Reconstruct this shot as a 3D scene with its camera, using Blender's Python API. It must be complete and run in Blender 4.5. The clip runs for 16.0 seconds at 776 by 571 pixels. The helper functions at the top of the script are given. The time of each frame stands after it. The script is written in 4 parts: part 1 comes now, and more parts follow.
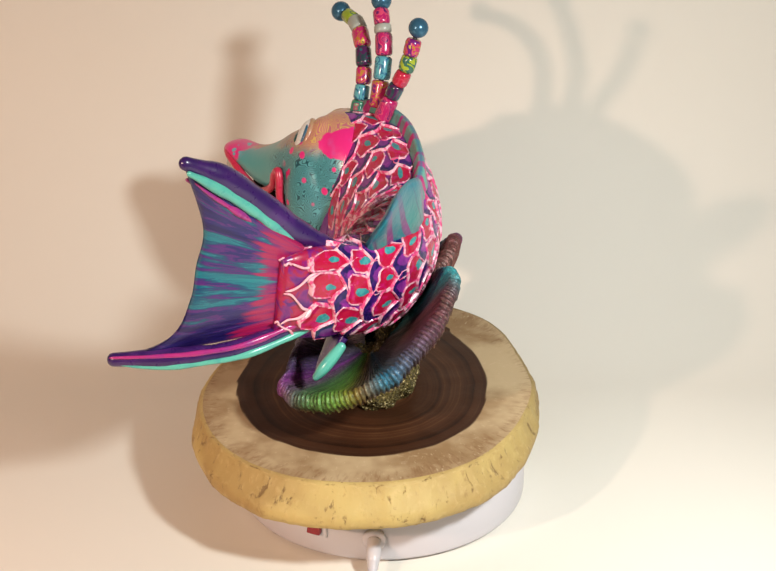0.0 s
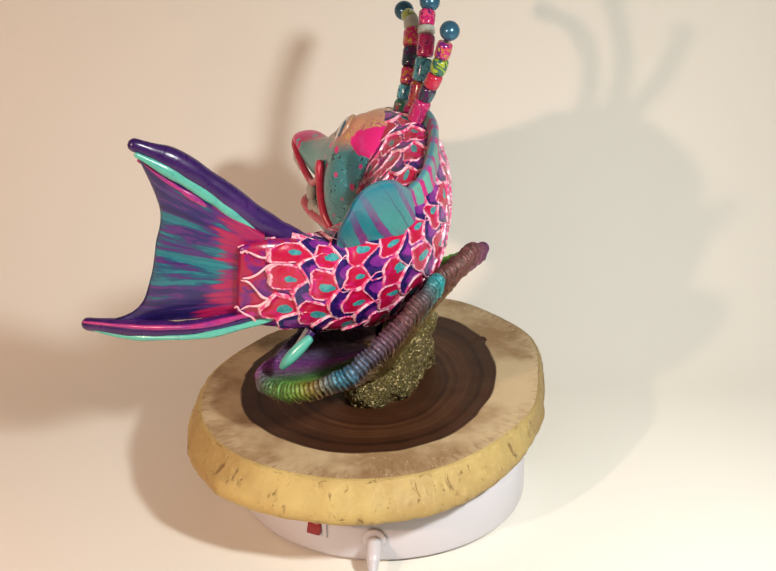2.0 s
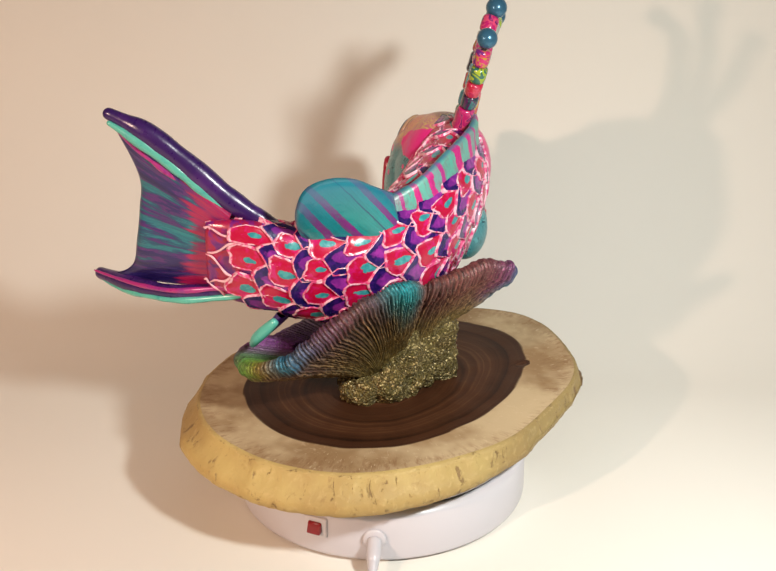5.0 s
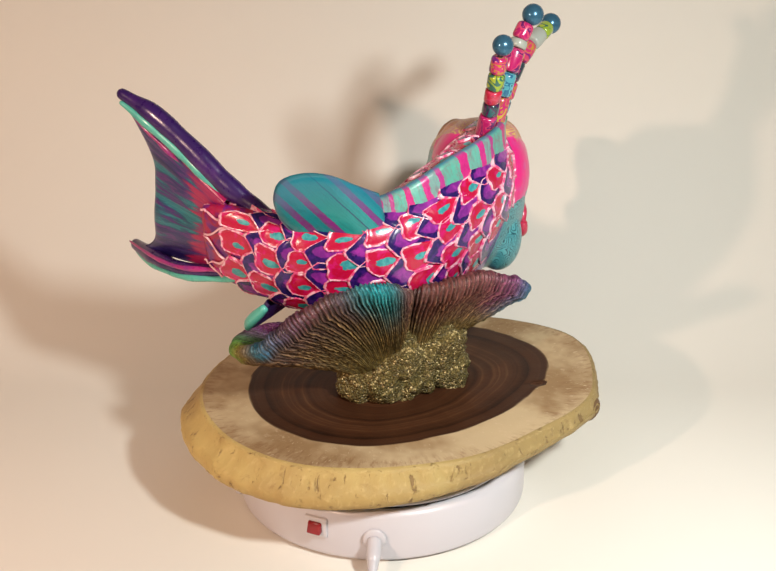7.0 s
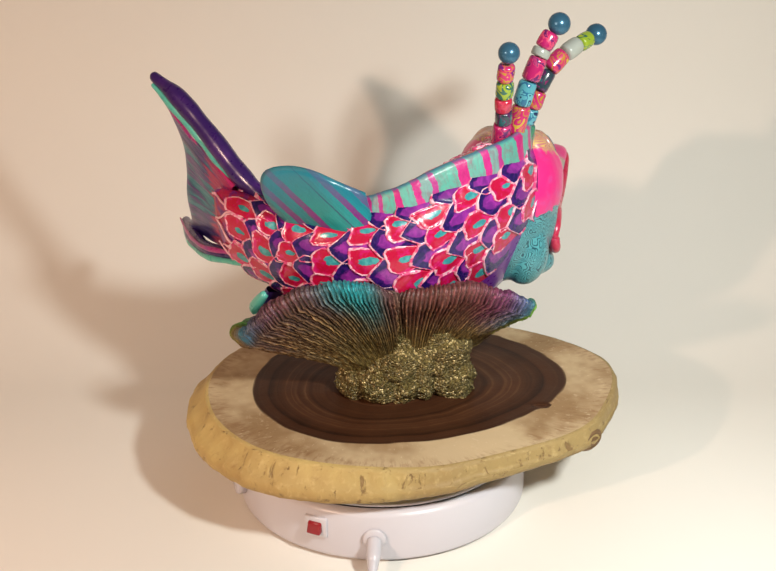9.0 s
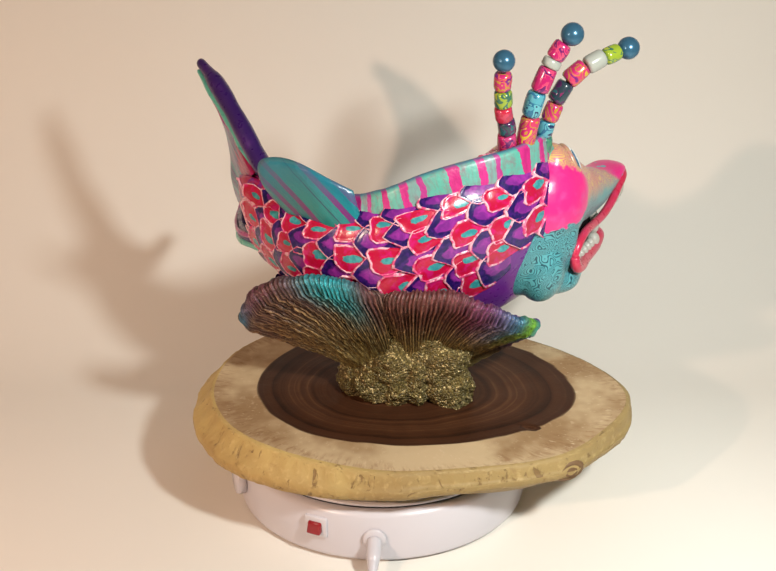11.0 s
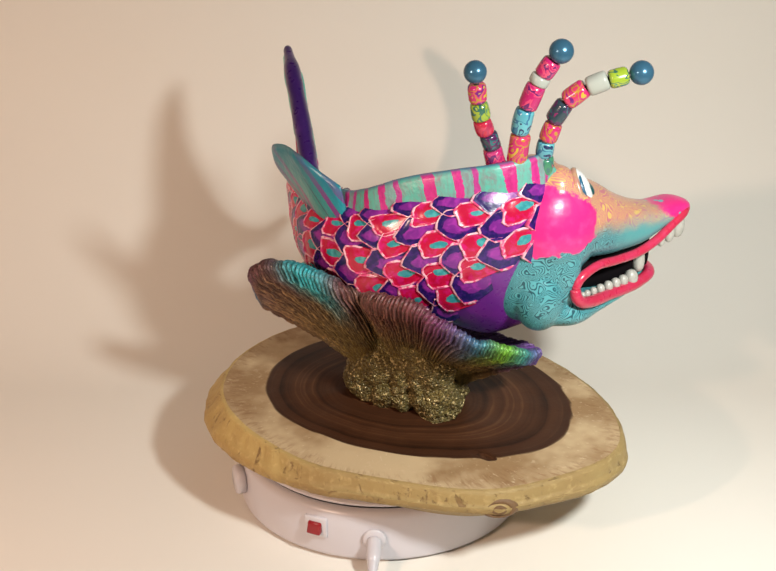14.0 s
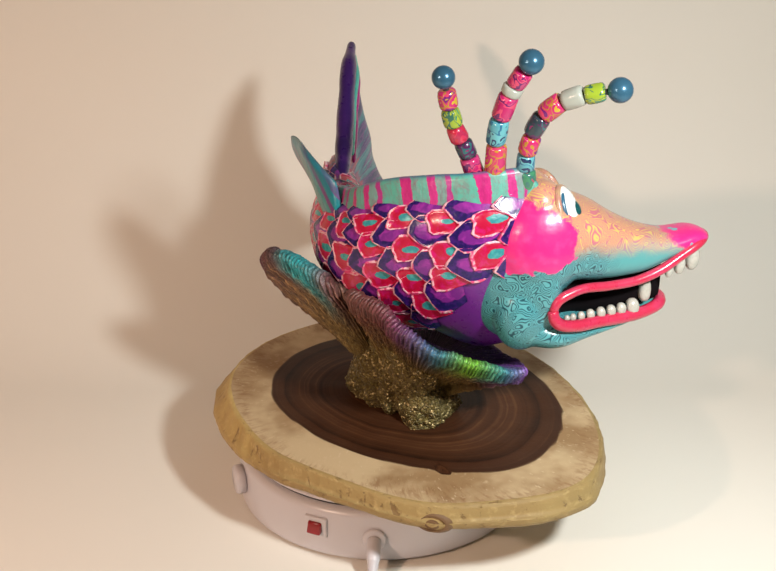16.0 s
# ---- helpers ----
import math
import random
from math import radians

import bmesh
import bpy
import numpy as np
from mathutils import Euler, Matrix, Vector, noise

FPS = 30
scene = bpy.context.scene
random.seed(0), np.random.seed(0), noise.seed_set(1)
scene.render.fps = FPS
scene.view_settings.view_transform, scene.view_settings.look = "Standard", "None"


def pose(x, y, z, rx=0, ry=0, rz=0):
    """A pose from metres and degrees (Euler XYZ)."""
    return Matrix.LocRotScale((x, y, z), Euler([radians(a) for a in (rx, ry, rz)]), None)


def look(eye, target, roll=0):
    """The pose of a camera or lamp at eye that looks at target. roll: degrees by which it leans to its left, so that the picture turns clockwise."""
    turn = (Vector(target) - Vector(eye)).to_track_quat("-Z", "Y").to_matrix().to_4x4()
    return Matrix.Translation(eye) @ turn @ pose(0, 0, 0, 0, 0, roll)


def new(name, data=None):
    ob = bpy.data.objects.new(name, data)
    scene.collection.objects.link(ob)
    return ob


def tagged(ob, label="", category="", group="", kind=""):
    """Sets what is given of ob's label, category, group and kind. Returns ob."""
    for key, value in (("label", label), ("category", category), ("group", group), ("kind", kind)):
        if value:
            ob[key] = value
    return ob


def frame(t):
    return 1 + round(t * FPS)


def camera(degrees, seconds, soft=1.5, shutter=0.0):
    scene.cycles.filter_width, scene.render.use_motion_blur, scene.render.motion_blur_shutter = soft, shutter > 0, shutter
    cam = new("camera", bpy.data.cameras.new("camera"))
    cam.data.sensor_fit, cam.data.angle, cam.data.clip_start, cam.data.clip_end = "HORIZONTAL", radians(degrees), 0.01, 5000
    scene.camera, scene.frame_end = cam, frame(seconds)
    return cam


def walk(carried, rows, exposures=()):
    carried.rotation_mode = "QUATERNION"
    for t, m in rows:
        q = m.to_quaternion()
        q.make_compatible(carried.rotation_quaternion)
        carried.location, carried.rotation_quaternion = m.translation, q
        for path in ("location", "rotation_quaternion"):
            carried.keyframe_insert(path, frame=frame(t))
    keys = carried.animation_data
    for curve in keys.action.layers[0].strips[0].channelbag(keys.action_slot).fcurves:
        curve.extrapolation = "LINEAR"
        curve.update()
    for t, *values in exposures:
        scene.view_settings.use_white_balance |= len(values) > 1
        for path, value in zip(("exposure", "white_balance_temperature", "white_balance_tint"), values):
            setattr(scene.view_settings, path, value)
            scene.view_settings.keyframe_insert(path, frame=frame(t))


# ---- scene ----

cam = camera(35.63, 16.0, soft=1.5)
EYE = pose(0, -0.9247, 0.5769) @ pose(0, 0, 0, 90 - 22.88, 0, -0.331) @ pose(0, 0, 0, 0, 0, -0.14)
walk(cam, [(0.0, EYE), (16.0, EYE)], exposures=[(0.0, 0.08), (3.0, 0.07), (9.0, 0.03), (12.0, 0.01), (14.0, -0.03), (16.0, -0.06)])
SPIN = -8.40  # degrees a second


def turn_rows():
    return [(t, pose(0, 0, 0, 0, 0, SPIN * t)) for t in range(0, 17)]


# ---- light ----
world = bpy.data.worlds.new("room_air")
scene.world = world
world.use_nodes = True
world.node_tree.nodes["Background"].inputs[0].default_value = (1.0, 0.85, 0.74, 1)
world.node_tree.nodes["Background"].inputs[1].default_value = 0.09


def lamp(name, eye, target, power, size, colour):
    data = bpy.data.lights.new(name, "AREA")
    data.spread = radians(125)
    data.shape, data.size, data.energy, data.color = "DISK", size, power, colour
    ob = new(name, data)
    ob.matrix_world = look(eye, target)
    return ob


lamp("lamp_warm", (-0.60, -0.767, 0.556), (-0.46, -0.02, 0.0), 3.5, 0.045, (1.0, 0.68, 0.51))
lamp("lamp_cool", (0.351, -0.558, 0.627), (0.26, 0.06, 0.01), 3.8, 0.08, (0.965, 1.0, 0.97))



# ---- materials ----
class Nodes:
    def __init__(self, name):
        self.mat = bpy.data.materials.new(name)
        self.mat.use_nodes = True
        self.tree = self.mat.node_tree
        self.bsdf = self.tree.nodes["Principled BSDF"]

    def add(self, kind, **inputs):
        n = self.tree.nodes.new(kind)
        for k, v in inputs.items():
            sock = n.inputs[int(k[1:])] if k[0] == "i" and k[1:].isdigit() else n.inputs[k.replace("_", " ")]
            self.feed(sock, v)
        return n

    def feed(self, sock, v):
        if hasattr(v, "is_output"):
            self.tree.links.new(v, sock)
        elif isinstance(v, (tuple, list)) and len(v) == 3 and sock.type == "RGBA":
            sock.default_value = (*v, 1)
        else:
            sock.default_value = v

    def math(self, op, a, b=0.0, clamp=False):
        n = self.tree.nodes.new("ShaderNodeMath")
        n.operation, n.use_clamp = op, clamp
        self.feed(n.inputs[0], a), self.feed(n.inputs[1], b)
        return n.outputs[0]

    def mix(self, fac, a, b, blend="MIX"):
        n = self.tree.nodes.new("ShaderNodeMix")
        n.data_type, n.blend_type = "RGBA", blend
        self.feed(n.inputs[0], fac), self.feed(n.inputs[6], a), self.feed(n.inputs[7], b)
        return n.outputs[2]

    def step(self, v, lo, hi):
        n = self.tree.nodes.new("ShaderNodeMapRange")
        n.interpolation_type = "SMOOTHSTEP"
        for i, x in enumerate((v, lo, hi, 0.0, 1.0)):
            self.feed(n.inputs[i], x)
        return n.outputs[0]

    def coord(self, which="Object"):
        return self.add("ShaderNodeTexCoord").outputs[which]

    def noise(self, vec, scale, detail=3.0, rough=0.5, distort=0.0):
        n = self.add("ShaderNodeTexNoise", Vector=vec, Scale=scale, Detail=detail, Roughness=rough, Distortion=distort)
        return n.outputs[0]

    def ramp(self, fac, stops, mode="LINEAR"):
        n = self.add("ShaderNodeValToRGB", Fac=fac)
        n.color_ramp.interpolation = mode
        el = n.color_ramp.elements
        while len(el) < len(stops):
            el.new(0.5)
        for e, (p, c) in zip(el, stops):
            e.position, e.color = p, (*c, 1)
        return n.outputs[0]

    def xyz(self, vec):
        n = self.add("ShaderNodeSeparateXYZ", Vector=vec)
        return n.outputs

    def finish(self, colour, rough=0.4, bump=None, strength=0.3, distance=0.002, metal=0.0, coat=0.0, spec=0.5):
        b = self.bsdf.inputs
        self.feed(b["Base Color"], colour), self.feed(b["Roughness"], rough), self.feed(b["Metallic"], metal)
        self.feed(b["Coat Weight"], coat), self.feed(b["Specular IOR Level"], spec)
        b["Coat Roughness"].default_value = 0.2
        if bump is not None:
            n = self.add("ShaderNodeBump", Strength=strength, Distance=distance, Height=bump)
            self.tree.links.new(n.outputs[0], b["Normal"])
        return self.mat


def clay(name, colour, other=None, amount=0.5, scale=60, rough=0.3, coat=0.35, deep=0.68):
    """Varnished polymer clay: a colour with smears of another, small dents."""
    k = Nodes(name)
    v = k.coord()
    other = other or tuple(c * 0.75 for c in colour)
    colour, other = tuple(c * deep for c in colour), tuple(c * deep for c in other)
    n = k.step(k.noise(v, scale, 3, 0.55, 0.6), 0.45, 0.7)
    col = k.mix(k.math("MULTIPLY", n, amount), colour, other)
    return k.finish(col, k.math("ADD", k.math("MULTIPLY", k.noise(v, 180, 2), 0.2), rough - 0.1), k.noise(v, 260, 3), 0.18, 0.0012, coat=coat)


def paper_mat():
    k = Nodes("backdrop_paper")
    v = k.coord()
    big = k.noise(v, 2.2, 4, 0.6)
    col = k.mix(big, (0.79, 0.75, 0.675), (0.83, 0.79, 0.72))
    return k.finish(col, 0.65, k.noise(v, 700, 3, 0.7), 0.08, 0.001, spec=0.25)


def plain_mat(name, colour, rough=0.5, scale=30, metal=0.0, bump=0.1, spec=0.5):
    k = Nodes(name)
    v = k.coord()
    col = k.mix(k.noise(v, scale, 4, 0.6), tuple(c * 0.93 for c in colour), tuple(min(1, c * 1.05) for c in colour))
    return k.finish(col, rough, k.noise(v, scale * 12, 2), bump, 0.0006, metal=metal, spec=spec)


def slab_top_mat():
    """Sapwood ring round a dark heart with growth rings, by the heart attribute (1 inside)."""
    k = Nodes("sawn_wood_face")
    v = k.coord()
    ring = k.add("ShaderNodeAttribute")
    ring.attribute_name = "ring"
    x = k.math("ADD", ring.outputs["Fac"], k.math("MULTIPLY", k.math("SUBTRACT", k.noise(v, 14, 3), 0.5), 0.015))
    x = k.math("ADD", x, k.math("MULTIPLY", k.math("SUBTRACT", k.noise(v, 60, 3), 0.5), 0.012))
    one = k.tree.nodes.new("ShaderNodeTexNoise")
    one.noise_dimensions = "1D"
    k.feed(one.inputs["W"], k.math("MULTIPLY", x, 6.5))
    one.inputs["Scale"].default_value, one.inputs["Detail"].default_value, one.inputs["Roughness"].default_value = 1.0, 4.0, 0.62
    wave = one.outputs[0]
    rings = k.math("ADD", k.math("MULTIPLY", wave, 0.85), k.math("MULTIPLY", k.noise(v, 22, 4, 0.6), 0.25))
    heart = k.ramp(rings, [(0.36, (0.016, 0.006, 0.003)), (0.48, (0.044, 0.016, 0.007)), (0.60, (0.066, 0.025, 0.011)), (0.74, (0.15, 0.068, 0.030))])
    edge_dark = k.math("MULTIPLY", k.step(x, 0.88, 0.97), 0.5)
    heart = k.mix(edge_dark, heart, (0.035, 0.015, 0.009))
    stretch = k.add("ShaderNodeMapping", Vector=v, Scale=(1.0, 1.0, 1.0))
    grain = k.noise(stretch.outputs[0], 130, 4, 0.7, 0.4)
    blot = k.noise(v, 11, 4, 0.65)
    sap = k.mix(k.step(blot, 0.38, 0.66), (0.54, 0.40, 0.235), (0.30, 0.185, 0.090))
    sap = k.mix(k.math("MULTIPLY", k.step(grain, 0.58, 0.74), 0.45), sap, (0.62, 0.47, 0.30))
    px, py, pz = k.xyz(v)
    turn = k.math("ARCTAN2", py, px)
    spoke = k.add("ShaderNodeCombineXYZ", X=k.math("MULTIPLY", turn, 34.0), Y=k.math("MULTIPLY", x, 2.6), Z=0.0)
    outer = k.step(k.math("ADD", x, k.math("MULTIPLY", k.math("SUBTRACT", blot, 0.5), 1.6)), 1.42, 1.85)
    dash = k.step(k.noise(spoke.outputs[0], 1.0, 4, 0.7, 0.3), 0.46, 0.64)
    sap = k.mix(k.math("MULTIPLY", k.math("MULTIPLY", dash, outer), 0.5), sap, (0.22, 0.105, 0.045))
    pale = k.step(k.noise(k.add("ShaderNodeVectorMath", i0=spoke.outputs[0], i1=(7.0, 3.0, 1.0)).outputs[0], 2.6, 2, 0.5), 0.68, 0.72)
    sap = k.mix(k.math("MULTIPLY", pale, 0.45), sap, (0.68, 0.54, 0.36))
    col = k.mix(k.step(x, 0.985, 1.015), heart, sap)
    rough = k.math("ADD", k.math("MULTIPLY", k.step(x, 0.985, 1.015), 0.05), 0.5)
    return k.finish(col, rough, k.math("ADD", grain, k.math("MULTIPLY", wave, 0.15)), 0.25, 0.0009, spec=0.12)


def slab_side_mat():
    k = Nodes("stripped_sapwood_edge")
    v = k.coord()
    uv = k.add("ShaderNodeUVMap").outputs[0]
    m = k.add("ShaderNodeMapping", Vector=uv, Scale=(150, 9, 1))
    fib = k.noise(m.outputs[0], 1.0, 4, 0.6, 0.3)
    m2 = k.add("ShaderNodeMapping", Vector=uv, Scale=(60, 2.6, 1))
    cracks = k.step(k.noise(m2.outputs[0], 1.6, 5, 0.75, 0.5), 0.57, 0.66)
    big = k.noise(v, 12, 3)
    col = k.mix(k.step(big, 0.35, 0.65), (0.56, 0.42, 0.155), (0.40, 0.27, 0.10))
    mott = k.noise(k.add("ShaderNodeMapping", Vector=uv, Scale=(110, 6, 1)).outputs[0], 1.0, 5, 0.75, 0.6)
    col = k.mix(k.math("MULTIPLY", k.step(mott, 0.55, 0.72), 0.5), col, (0.27, 0.155, 0.06))
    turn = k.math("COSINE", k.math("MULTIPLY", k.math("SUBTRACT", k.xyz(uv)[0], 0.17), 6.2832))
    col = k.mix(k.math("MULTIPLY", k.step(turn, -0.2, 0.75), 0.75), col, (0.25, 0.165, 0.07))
    col = k.mix(k.math("MULTIPLY", k.step(fib, 0.5, 0.75), 0.3), col, (0.70, 0.52, 0.24))
    col = k.mix(k.math("MULTIPLY", cracks, 0.75), col, (0.17, 0.095, 0.04))
    return k.finish(col, 0.55, k.math("SUBTRACT", fib, cracks), 0.5, 0.0015, spec=0.25)


def attr_mat(name, rough, metal=0.0, grain=400, bump=0.3, sparkle=0.0, coat=0.0):
    """Colour from the mesh's own pigment attribute, broken up by noise."""
    k = Nodes(name)
    v = k.coord()
    a = k.add("ShaderNodeAttribute")
    a.attribute_name = "pigment"
    n = k.noise(v, grain, 3, 0.7)
    col = k.mix(k.math("MULTIPLY", k.step(n, 0.35, 0.7), 0.55), a.outputs["Color"], (0.02, 0.014, 0.012))
    if sparkle:
        s = k.step(k.noise(v, 900, 2, 0.8), 0.60, 0.70)
        col = k.mix(k.math("MULTIPLY", s, sparkle), col, k.mix(0.55, a.outputs["Color"], (0.85, 0.75, 0.45)))
    return k.finish(col, rough, n, bump, 0.0015, metal=metal, coat=coat)


def grit_mat():
    """Coarse glitter over a rough casting: dark gaps, gold and olive grains."""
    k = Nodes("gold_glitter_stone")
    v = k.coord()
    a = k.add("ShaderNodeAttribute")
    a.attribute_name = "pigment"
    vor = k.add("ShaderNodeTexVoronoi", Vector=v, Scale=600.0)
    tone = k.xyz(vor.outputs["Color"])
    col = k.mix(k.step(tone[0], 0.3, 0.9), k.mix(0.5, a.outputs["Color"], (0.03, 0.02, 0.008)), a.outputs["Color"])
    col = k.mix(k.step(tone[1], 0.86, 0.9), col, (0.62, 0.48, 0.22))
    col = k.mix(k.math("MULTIPLY", k.step(vor.outputs["Distance"], 0.5, 0.9), 0.7), col, (0.03, 0.02, 0.009))
    h = k.math("SUBTRACT", k.noise(v, 300, 3, 0.7), vor.outputs["Distance"])
    return k.finish(col, k.math("SUBTRACT", 0.6, k.math("MULTIPLY", tone[1], 0.35)), h, 0.9, 0.0022, metal=0.25)


def fin_mat(name, bands, count, slant, smear, rough=0.3, edge=None, coat=0.4, diagonal=False, inside=0.84):
    """Clay laid in strips across a fin, from its own u (along) and v (out)."""
    k = Nodes(name)
    uv = k.xyz(k.add("ShaderNodeUVMap").outputs[0])
    v = k.coord()
    wob = k.math("MULTIPLY", k.math("SUBTRACT", k.noise(v, 55, 4, 0.65, 0.8), 0.5), smear)
    u = k.math("ADD", k.math("ADD", uv[0], k.math("MULTIPLY", uv[1], slant)), wob)
    if diagonal:
        px, py, pz = k.xyz(v)
        u = k.math("ADD", k.math("ADD", k.math("MULTIPLY", py, 0.95), k.math("MULTIPLY", pz, 0.88)), k.math("MULTIPLY", wob, 0.05))
    f = k.math("FRACT", k.math("MULTIPLY", u, count))
    col = k.ramp(f, bands, "CONSTANT")
    along = k.add("ShaderNodeCombineXYZ", X=k.math("MULTIPLY", u, 420.0 if diagonal else 60.0), Y=k.math("MULTIPLY", uv[1], 2.5), Z=0.0)
    streak = k.noise(along.outputs[0], 1.0, 4, 0.65, 0.6)
    col = k.mix(k.math("MULTIPLY", k.step(streak, 0.42, 0.66), 0.35), col, tuple(c * 0.45 for c in bands[1][1]))
    col = k.mix(k.math("MULTIPLY", k.step(k.noise(v, 90, 4, 0.7, 1.0), 0.5, 0.75), 0.5), col, tuple(c * 0.6 for c in bands[1][1]))
    if edge:
        col = k.mix(k.math("MULTIPLY", k.step(k.math("ADD", uv[1], wob), inside, 1.0), 0.75), col, edge)
    return k.finish(col, rough, k.noise(v, 130, 3), 0.4, 0.0022, coat=coat)


def membrane_mat():
    """The tail's web: teal and navy streaks running out from the root, magenta near it."""
    k = Nodes("tail_web_clay")
    uv = k.add("ShaderNodeUVMap").outputs[0]
    p = k.xyz(uv)
    m = k.add("ShaderNodeMapping", Vector=uv, Scale=(1.0, 15, 1))
    n = k.noise(m.outputs[0], 1.0, 5, 0.62, 0.35)
    mid = k.math("SUBTRACT", 1.0, k.math("MULTIPLY", k.math("ABSOLUTE", k.math("SUBTRACT", p[1], 0.55)), 2.4), clamp=True)
    x = k.math("ADD", k.math("MULTIPLY", n, 1.15), k.math("SUBTRACT", k.math("MULTIPLY", mid, 0.20), 0.10))
    col = k.ramp(x, [(0.40, (0.012, 0.007, 0.085)), (0.53, (0.020, 0.014, 0.14)), (0.55, (0.10, 0.014, 0.17)), (0.60, (0.05, 0.02, 0.16)), (0.615, (0.006, 0.06, 0.14)),
                     (0.67, (0.006, 0.11, 0.18)), (0.69, (0.012, 0.20, 0.24)), (0.76, (0.010, 0.14, 0.20)), (0.82, (0.015, 0.23, 0.26))])
    root = k.step(k.math("ADD", p[0], k.math("MULTIPLY", k.math("SUBTRACT", n, 0.5), 0.9)), 0.46, 0.34)
    col = k.mix(root, col, k.mix(k.step(n, 0.45, 0.62), (0.38, 0.010, 0.085), (0.13, 0.009, 0.14)))
    return k.finish(col, 0.3, n, 0.5, 0.003, coat=0.4)


def head_mat():
    """The painted head, in its own space: x along the snout, y to the side, z up."""
    k = Nodes("head_clay")
    v = k.coord()
    x, y, z = k.xyz(v)
    n1 = k.math("MULTIPLY", k.math("SUBTRACT", k.noise(v, 55, 3, 0.6), 0.5), 0.034)
    # contour swirls
    sw = k.math("SINE", k.math("MULTIPLY", k.noise(v, 84, 0, 0.5, 0.5), 118.0))
    swirl = k.mix(k.step(sw, 0.10, 0.55), (0.10, 0.36, 0.39), (0.008, 0.075, 0.10))
    fade = k.step(k.math("ADD", x, n1), 0.055, 0.032)
    teal = k.mix(fade, (0.085, 0.33, 0.34), swirl)
    # forehead: fine contour lines in orange, yellow and pink
    wv = k.math("SINE", k.math("MULTIPLY", k.noise(v, 52, 0, 0.5, 0.9), 150.0))
    brow = k.mix(k.step(wv, 0.0, 0.5), (0.58, 0.30, 0.17), (0.53, 0.15, 0.20))
    brow = k.mix(k.step(wv, -0.55, -0.8), brow, (0.68, 0.46, 0.13))
    tan = (0.55, 0.29, 0.17)
    # height lines; the inner cheek is swirled higher up
    side = k.step(y, -0.004, 0.006)
    topline = k.math("SUBTRACT", 0.300, k.math("MULTIPLY", x, 0.50))
    col = k.mix(k.step(k.math("ADD", z, n1), k.math("SUBTRACT", topline, 0.042), k.math("SUBTRACT", topline, 0.034)), tan, brow)
    low = k.math("ADD", k.math("SUBTRACT", 0.251, k.math("MULTIPLY", x, 0.08)), k.math("MULTIPLY", side, 0.024))
    col = k.mix(k.step(k.math("ADD", z, k.math("MULTIPLY", n1, 0.5)), k.math("ADD", low, 0.012), k.math("SUBTRACT", low, 0.008)), col, teal)
    pink = k.mix(k.step(k.noise(v, 90, 3), 0.5, 0.8), (0.76, 0.022, 0.21), (0.66, 0.06, 0.28))
    # cheek patch
    dx = k.math("DIVIDE", k.math("SUBTRACT", x, k.math("SUBTRACT", -0.028, k.math("MULTIPLY", side, 0.012))), k.math("SUBTRACT", 0.040, k.math("MULTIPLY", side, 0.016)))
    dz = k.math("DIVIDE", k.math("SUBTRACT", z, k.math("ADD", 0.263, k.math("MULTIPLY", side, 0.022))), k.math("SUBTRACT", 0.0245, k.math("MULTIPLY", side, 0.0135)))
    d = k.math("SQRT", k.math("ADD", k.math("MULTIPLY", dx, dx), k.math("MULTIPLY", dz, dz)))
    col = k.mix(k.step(k.math("ADD", d, k.math("ADD", k.math("MULTIPLY", n1, 20.0), k.math("MULTIPLY", k.math("SUBTRACT", k.noise(v, 150, 2), 0.5), 0.25))), 1.12, 1.04), col, pink)
    # nose
    nose = k.step(k.math("ADD", k.math("ADD", x, k.math("MULTIPLY", k.math("SUBTRACT", z, 0.245), 1.4)), n1), 0.098, 0.106)
    dots = k.step(k.add("ShaderNodeTexVoronoi", Vector=v, Scale=110.0).outputs["Distance"], 0.30, 0.24)
    dotted = k.mix(k.math("MULTIPLY", dots, k.step(x, 0.122, 0.112)), pink, (0.16, 0.40, 0.45))
    col = k.mix(nose, col, dotted)
    # pink spots on the inner cheek
    spot = k.add("ShaderNodeTexVoronoi", Vector=v, Scale=95.0)
    some = k.math("MULTIPLY", k.step(spot.outputs["Distance"], 0.36, 0.28), k.step(k.xyz(spot.outputs["Color"])[0], 0.45, 0.5))
    inner = k.math("MULTIPLY", k.step(y, 0.02, 0.03), k.step(x, 0.030, 0.020))
    col = k.mix(k.math("MULTIPLY", some, inner), col, pink)
    return k.finish(col, 0.32, k.noise(v, 200, 3), 0.2, 0.0010, coat=0.3)


